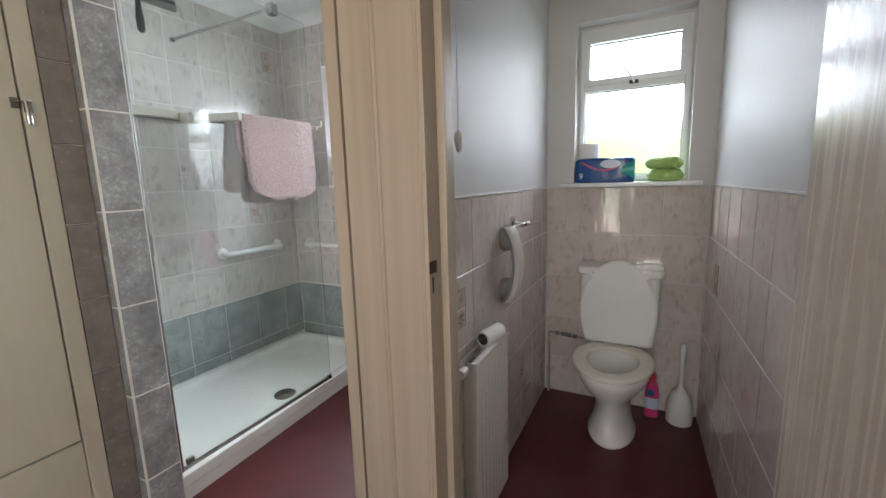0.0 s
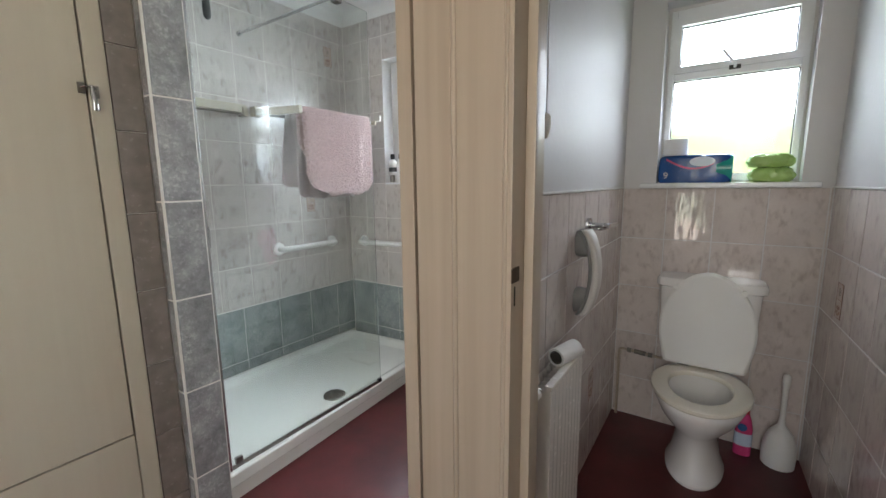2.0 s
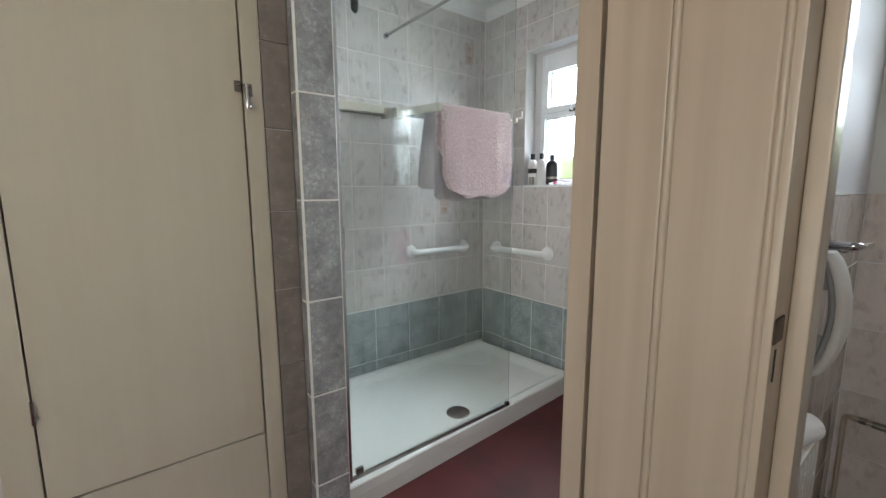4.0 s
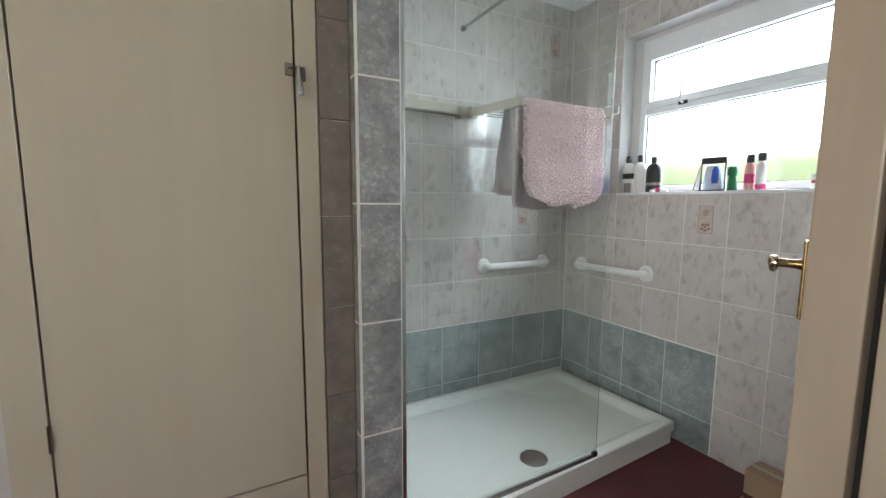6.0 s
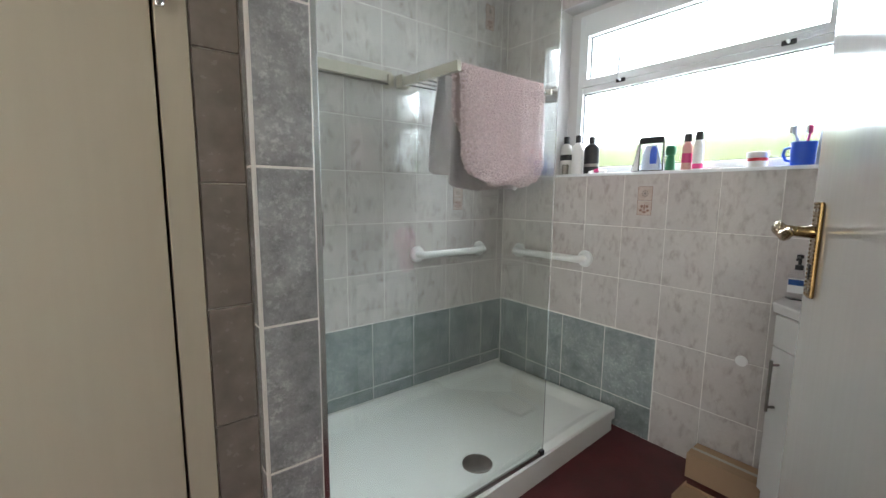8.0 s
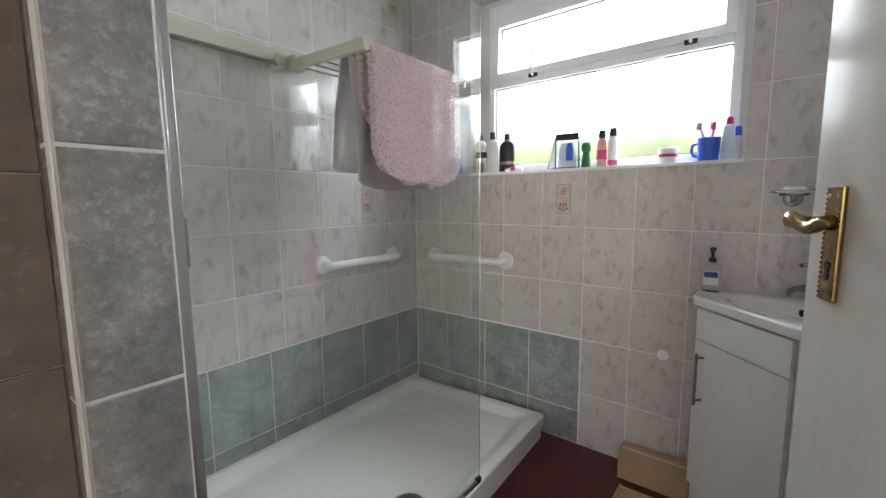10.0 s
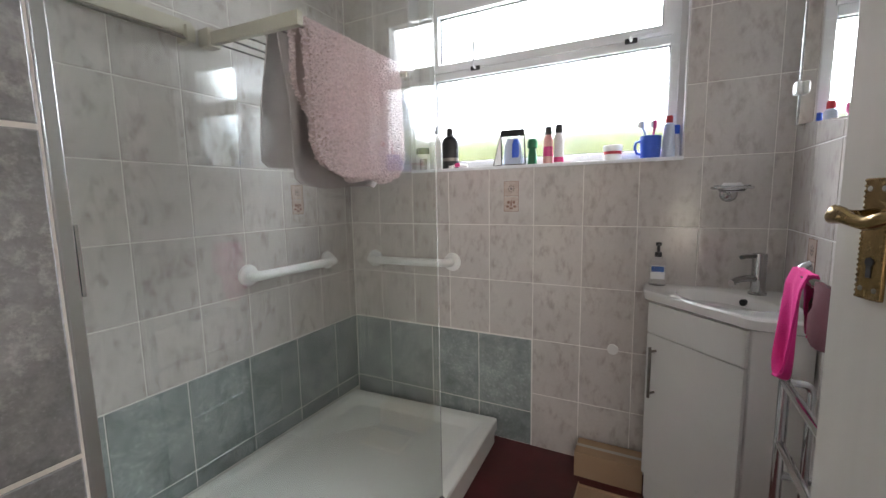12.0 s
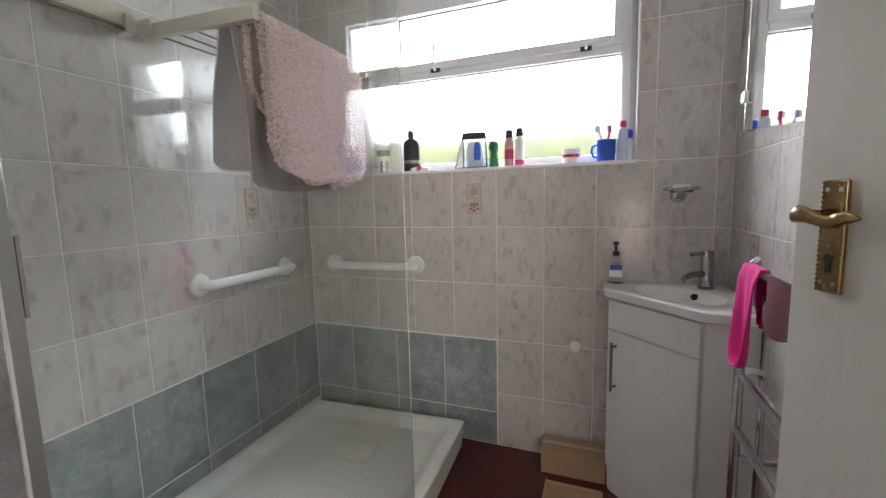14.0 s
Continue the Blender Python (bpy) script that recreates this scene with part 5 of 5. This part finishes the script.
hol = thing("toilet_roll_holder", "chrome toilet roll holder arm on the wall", "roll holder", (WL, 1.79, 1.08))
part("flange", tube([(WL, 1.79, 1.08), (WL + 0.012, 1.79, 1.08)], 0.026, 24), M_CHROME, hol)
part("arm", tube(bend([(WL + 0.01, 1.79, 1.08), (WL + 0.07, 1.79, 1.078), (WL + 0.075, 1.93, 1.072)], 0.015), 0.0105, 12), M_CHROME, hol)
part("return_arm", tube(bend([(WL + 0.012, 1.795, 1.066), (WL + 0.052, 1.797, 1.066), (WL + 0.056, 1.925, 1.062), (WL + 0.075, 1.93, 1.07)], 0.012), 0.007, 10), M_CHROME, hol)
gh = thing("suction_grab_handle", "grey-beige suction grab handle on the tiles", "grab handle", (WL, 1.67, 0.92))
for z in (1.025, 0.815):
    part("pad", loft([[Vector((WL + xo, 1.67 + 0.036 * sc * math.cos(2 * math.pi * k / 28), z + (0.92 - z) * xo * 3 + 0.046 * sc * math.sin(2 * math.pi * k / 28))) for k in range(28)] for xo, sc in ((0, 1), (0.010, 1), (0.022, 0.92), (0.036, 0.78), (0.048, 0.6), (0.054, 0.3))]), M_GRIPD, gh, "mid-grey suction pad")
def arch(depth0, thick, w0):
    rings = []
    for k in range(25):
        f = k / 24
        up = math.sin(math.pi * f) ** 0.55
        x = WL + depth0 + 0.040 * up
        w = w0 + 0.008 * abs(2 * f - 1) ** 2
        lean = 0.018 * math.cos(math.pi * f) * (1 - up)
        rings.append([Vector((x + thick * math.copysign(abs(math.cos(a)) ** 0.7, math.cos(a)), 1.67 + w * math.copysign(abs(math.sin(a)) ** 0.8, math.sin(a)), 1.055 - 0.27 * f + lean)) for a in [2 * math.pi * j / 18 for j in range(18)]])
    return loft(rings)


part("handle", arch(0.032, 0.015, 0.031), M_GRIP, gh, "arched pale grip")
part("inner_grip", arch(0.016, 0.010, 0.028), M_GRIPD, gh, "mid-grey inner side of the grip")
pc_ = thing("pull_cord", "white light pull cord with a pear-shaped knob", "pull cord", (-0.29, 1.057, CEIL))
part("cord", tube([(-0.29, 1.057, CEIL), (-0.29, 1.057, 1.385)], 0.0013, 6), M_PAPER, pc_)
part("knob", lathe([(0.004, 0.0), (0.010, -0.006), (0.012, -0.020), (0.009, -0.036), (0.004, -0.05), (0.0, -0.052)], -0.29, 1.057, 1.385, 14), M_PLAST, pc_)
part("switch_rose", lathe([(0.0, -0.03), (0.034, -0.028), (0.04, -0.005), (0.04, 0.0)], -0.29, 1.057, CEIL, 24), M_PLAST, pc_)


def soft_pack(name, label, x0, x1, y0, y1, z0, z1, mat, category, p=5.0, seed=0, sag=0.004, prof=((0, 0.93), (0.06, 0.99), (0.3, 1.0), (0.6, 0.99), (0.88, 0.97), (0.97, 0.92), (1.0, 0.82))):
    t = thing(name, label, category, ((x0 + x1) / 2, (y0 + y1) / 2, z0))
    rnd = random.Random(seed)
    rings = []
    for z, k in prof:
        lp = loop((x0 + x1) / 2, (y0 + y1) / 2, z0 + (z1 - z0) * z, (x1 - x0) / 2 * k, (y1 - y0) / 2 * k, 48, p)
        if 0 < z:
            for v in lp:
                v.x += rnd.uniform(-sag, sag)
                v.y += rnd.uniform(-sag, sag)
                v.z += rnd.uniform(-sag, sag)
        rings.append(lp)
    part("wrap", loft(rings), mat, t)
    return t


WZ = 1.2325
PILLOW = ((0, 0.72), (0.12, 0.9), (0.3, 0.99), (0.45, 1.02), (0.6, 0.97), (0.8, 0.86), (0.93, 0.7), (1.0, 0.45))
pk = soft_pack("toilet_roll_pack", "blue and teal plastic wrapped pack of nine toilet rolls", -0.24, 0.055, 2.43, 2.525, WZ, WZ + 0.125, M_NAVY, "toilet roll pack", seed=2, sag=0.002)
part("teal_end", loft([[Vector((x, 2.478 + 0.050 * math.cos(a) , WZ + 0.062 + 0.062 * math.sin(a))) for a in [2 * math.pi * k / 24 for k in range(24)]] for x in (-0.005, 0.02, 0.045, 0.056)]), M_TEAL, pk, "teal printed end")
part("swirl", loft([[Vector((-0.205 + 0.19 * f, 2.4245, WZ + 0.105 - 0.045 * math.sin(f * 2.6) + o)) for o in (0.0, 0.008)] + [Vector((-0.205 + 0.19 * f, 2.4285, WZ + 0.105 - 0.045 * math.sin(f * 2.6) + o)) for o in (0.008, 0.0)] for f in [k / 14 for k in range(15)]]), M_ROSEP, pk, "pink swirl")
part("picture", loft([[Vector((-0.06 + 0.05 * math.cos(a), y, WZ + 0.095 + 0.022 * math.sin(a))) for a in [2 * math.pi * k / 24 for k in range(24)]] for y in (2.4242, 2.4285)]), M_LILAC, pk, "pale printed picture")
fc = bpy.data.curves.new("number", "FONT")
fc.body, fc.size, fc.extrude = "9", 0.042, 0.0006
num = new("number_nine", fc)
num.data.materials.append(M_PAPER)
num.parent = pk
num.matrix_local = Matrix.Translation(Vector((-0.215, 2.4245, WZ + 0.02)) - Vector(pk.location)) @ Euler((radians(90), 0, 0)).to_matrix().to_4x4()
num["label"] = "white printed number"
rl = thing("toilet_roll", "white toilet roll standing on the window board", "toilet roll", (-0.185, 2.50, WZ))
part("paper", loft([loop(-0.175, 2.49, WZ + 0.128 + z, r, r, 28) for r, z in ((0.02, 0.0), (0.048, 0), (0.05, 0.003), (0.05, 0.072), (0.048, 0.075), (0.02, 0.074), (0.02, 0.0))], False, False), M_PAPER, rl)
soft_pack("wipes_pack", "lime green soft pack of wipes lying on the window board", 0.115, 0.275, 2.42, 2.52, WZ, WZ + 0.062, M_LIME, "wipes pack", 3.2, 4, 0.003, PILLOW)
soft_pack("wipes_pack", "lime green soft pack of wipes lying on another pack", 0.105, 0.27, 2.425, 2.52, WZ + 0.062, WZ + 0.118, M_LIME, "wipes pack", 2.8, 7, 0.004, PILLOW)

# ---- hedge outside the windows ----
hd_ = thing("hedge", "clipped green garden hedge beyond the windows", "hedge", (-1.0, 7.0, -0.3))
rnd = random.Random(11)
bm = bmesh.new()
for _ in range(12000):
    x, y = rnd.uniform(-9, 7), rnd.uniform(6.6, 7.6)
    top = 2.25 + 0.15 * math.sin(x * 1.3) + 0.1 * math.sin(x * 3.1)
    z = rnd.uniform(-0.3, top)
    s_ = rnd.uniform(0.05, 0.11)
    n = Vector((rnd.uniform(-1, 1), rnd.uniform(-1.5, 0.3), rnd.uniform(-0.3, 1))).normalized()
    o = n.orthogonal().normalized()
    w = n.cross(o)
    q = [bm.verts.new(Vector((x, y, z)) + e * s_) for e in (o, w * 0.5, -o, -w * 0.5)]
    bm.faces.new(q)
leaves = part("leaves", bm, M_HEDGE, hd_)
leaves["kind"] = "stuff"
part("core", box_bm(-9, 7, 6.75, 7.5, -0.3, 2.05, 0.05), M_HEDGE, hd_)

# ---- tiles ----
TILE_MESHES = {}


def tile_mesh(w, h, mat):
    key = (round(w, 3), round(h, 3), mat.name)
    if key not in TILE_MESHES:
        g = 0.0026 if mat is M_GREY else 0.0022 if mat is M_WCTILE else 0.0013
        bm = box_bm(-w / 2 + g, w / 2 - g, 0, T + 0.001, -h / 2 + g, h / 2 - g)
        es = [e for e in bm.edges if all(v.co.y < 1e-6 for v in e.verts)]
        bmesh.ops.bevel(bm, geom=es, offset=0.0016, segments=1, affect="EDGES", profile=0.5)
        TILE_MESHES[key] = mesh_of("tile", bm, mat, False)
    return TILE_MESHES[key]


def tiles(parent, side, plane, us, zs, mat, holes=(), name="tile"):
    """Tiles between the joint lines us and zs on one wall; side: back, left or right; holes are kept free."""
    turn = {"back": 0, "left": 90, "right": -90}[side]
    for u0, u1 in zip(us, us[1:]):
        for z0, z1 in zip(zs, zs[1:]):
            rects = [(u0, u1, z0, z1)]
            for a, b, c, d in holes:
                nxt = []
                for q in rects:
                    if q[1] <= a or q[0] >= b or q[3] <= c or q[2] >= d:
                        nxt.append(q)
                        continue
                    lo, hi = max(q[2], c), min(q[3], d)
                    nxt += [(q[0], q[1], q[2], lo), (q[0], q[1], hi, q[3]), (q[0], min(q[1], a), lo, hi), (max(q[0], b), q[1], lo, hi)]
                rects = nxt
            for q in rects:
                if q[1] - q[0] < 0.008 or q[3] - q[2] < 0.008:
                    continue
                ob = new(name, tile_mesh(q[1] - q[0], q[3] - q[2], mat))
                uc, zc = (q[0] + q[1]) / 2, (q[2] + q[3]) / 2
                p = (uc, plane, zc) if side == "back" else (plane, uc, zc)
                ob.parent = parent
                ob.matrix_basis = pose(*p, 0, 0, turn)


def steps(a, b, start, step):
    """Joint lines from a to b on the raster start + k * step."""
    k = math.ceil((a - start) / step + 1e-6)
    out = [a]
    while start + k * step < b - 1e-6:
        out.append(start + k * step)
        k += 1
    return out + [b]


def deco(parent, side, plane, u, z):
    """Two small square picture tiles, one above the other."""
    plane += {"back": -0.0012, "left": 0.0012, "right": -0.0012}[side]
    tiles(parent, side, plane, [u - 0.034, u + 0.034], [z - 0.066, z, z + 0.066], M_DECO, name="picture_tile")
    turn = {"back": 0, "left": 90, "right": -90}[side]
    at = lambda z_: pose(u, plane, z_, 90, 0, 0) if side == "back" else pose(plane, u, z_, 90, 0, turn)
    # upper tile: a rosette in a ring of dots; lower tile: a spray of leaves; thin edge lines round both
    bm = lathe([(0.006, -0.001), (0.005, 0.0007), (0.0, 0.0009)], n=10)
    for k in range(8):
        a = math.pi * k / 4
        lathe([(0.0034, -0.001), (0.003, 0.0006), (0.0, 0.0008)], 0.0125 * math.cos(a), 0.0125 * math.sin(a), 0, 8, bm=bm)
    bm.transform(at(z + 0.033))
    part("motif", bm, M_TAUPE, parent)
    bm = bmesh.new()
    for x_, y_, rx, ry in ((0, 0.004, 0.004, 0.016), (-0.012, 0.008, 0.007, 0.008), (0.012, 0.008, 0.007, 0.008), (-0.016, -0.010, 0.008, 0.006), (0.016, -0.010, 0.008, 0.006), (0, -0.018, 0.010, 0.005)):
        loft([loop(x_, y_, h, rx * k, ry * k, 10) for h, k in ((-0.001, 1), (0.0006, 0.85), (0.0008, 0.3))], bm=bm)
    bm.transform(at(z - 0.033))
    part("spray", bm, M_ORNAMENT, parent)
    bm = bmesh.new()
    for a, b, c, d in ((-0.033, 0.033, 0.0635, 0.065), (-0.033, 0.033, -0.065, -0.0635), (-0.033, 0.033, 0.002, 0.0035), (-0.033, -0.0315, -0.0635, 0.0635), (0.0315, 0.033, -0.0635, 0.0635)):
        box_bm(a, b, c, d, -0.001, 0.0005, bm=bm)
    bm.transform(at(z))
    part("edge_line", bm, M_ORNAMENT, parent)


ROWS_Z = steps(0.5, 2.376, 0.0, 0.25)
DB, DL1, DL2 = (-1.498, 1.123), (2.08, 1.125), (2.30, 2.14)
tiles(wall_back, "back", YB, steps(XL, XR, -1.4, 0.2), [0.0, 0.25, 0.5] + ROWS_Z[1:], M_TILE, [WIN, (-2.39, -1.401, -0.01, 0.497)])
tiles(wall_back, "back", YB, steps(XL, -1.403, -1.403, 0.2515), [0.0, 0.158, 0.495], M_BLUE)
tiles(wall_left, "left", XL, steps(0.90, YB, 1.53, 0.25), [0.09, 0.158, 0.495], M_BLUE)
tiles(wall_left, "left", XL, steps(0.90, YB, 1.4, 0.2), [0.497] + ROWS_Z[1:], M_TILE)
deco(wall_back, "back", YB, *DB)
deco(wall_left, "left", XL, *DL1)
deco(wall_left, "left", XL, *DL2)
DR = (2.19, 0.927)
tiles(wall_mid, "right", XR, steps(0.98, YB, 2.25, 0.2), [0.0, 0.25, 0.5] + ROWS_Z[1:], M_TILE)
deco(wall_mid, "right", XR, *DR)
WZS = [0.0, 0.215, 0.463, 0.711, 0.959, 1.208]
tiles(wall_wc_back, "back", YB, steps(WL, WR, 0.0, 0.195), WZS, M_WCTILE)
DW, DW2 = (1.262, 0.848), (1.95, 0.36)
tiles(wall_mid, "left", WL, steps(0.98, YB, 1.362, 0.195), WZS, M_WCTILE)
deco(wall_mid, "left", WL, *DW)
deco(wall_mid, "left", WL, *DW2)
DW3 = (2.2, 0.80)
tiles(wall_right, "right", WR, steps(0.98, YB, 2.25, 0.195), WZS, M_WCTILE)
deco(wall_right, "right", WR, *DW3)
# grey tiles on the nib, and the narrow strip beside the cupboard
CZ = steps(0.0, CEIL, 0.538, 0.328)
tiles(nib, "left", -1.447, [0.78, 0.90], CZ, M_GREY)
nib_front = structure("wall_nib_front", box_bm(-1.535, -1.4905 - T, 0.69, 0.785, 0, CEIL), M_GROUT, "narrow tiled strip beside the cupboard", "wall")
for z0, z1 in zip(CZ, CZ[1:]):
    ob = new("tile", tile_mesh(0.047, z1 - z0, M_GREY))
    ob.parent = nib
    ob.matrix_basis = pose(-1.4705, 0.7745, (z0 + z1) / 2)
tiles(nib_front, "left", -1.4905, [0.69, 0.7745], steps(0.0, CEIL, 0.16, 0.25), M_TAUPE)
structure("tile_trim", box_bm(-1.4510, -1.4462, 0.7737, 0.7785, 0, CEIL, 0.0015), M_GROUT, "white plastic tile corner trim", "trim")
structure("dado_trim", box_bm(WL - 0.002, WL + 0.004, 0.98, YB, 1.208, 1.214, 0.001), M_PLAST, "white edge trim over the dado", "trim")
trim_east = structure("dado_trim", box_bm(WR - 0.004, WR + 0.002, 0.98, YB, 1.208, 1.214, 0.001), M_PLAST, "white edge trim over the dado", "trim")
# the toilet's east wall runs three degrees out of square
for ob in (wall_right, trim_east):
    ob.matrix_basis = pose(WR, YB, 0, 0, 0, 3) @ pose(-WR, -YB, 0)
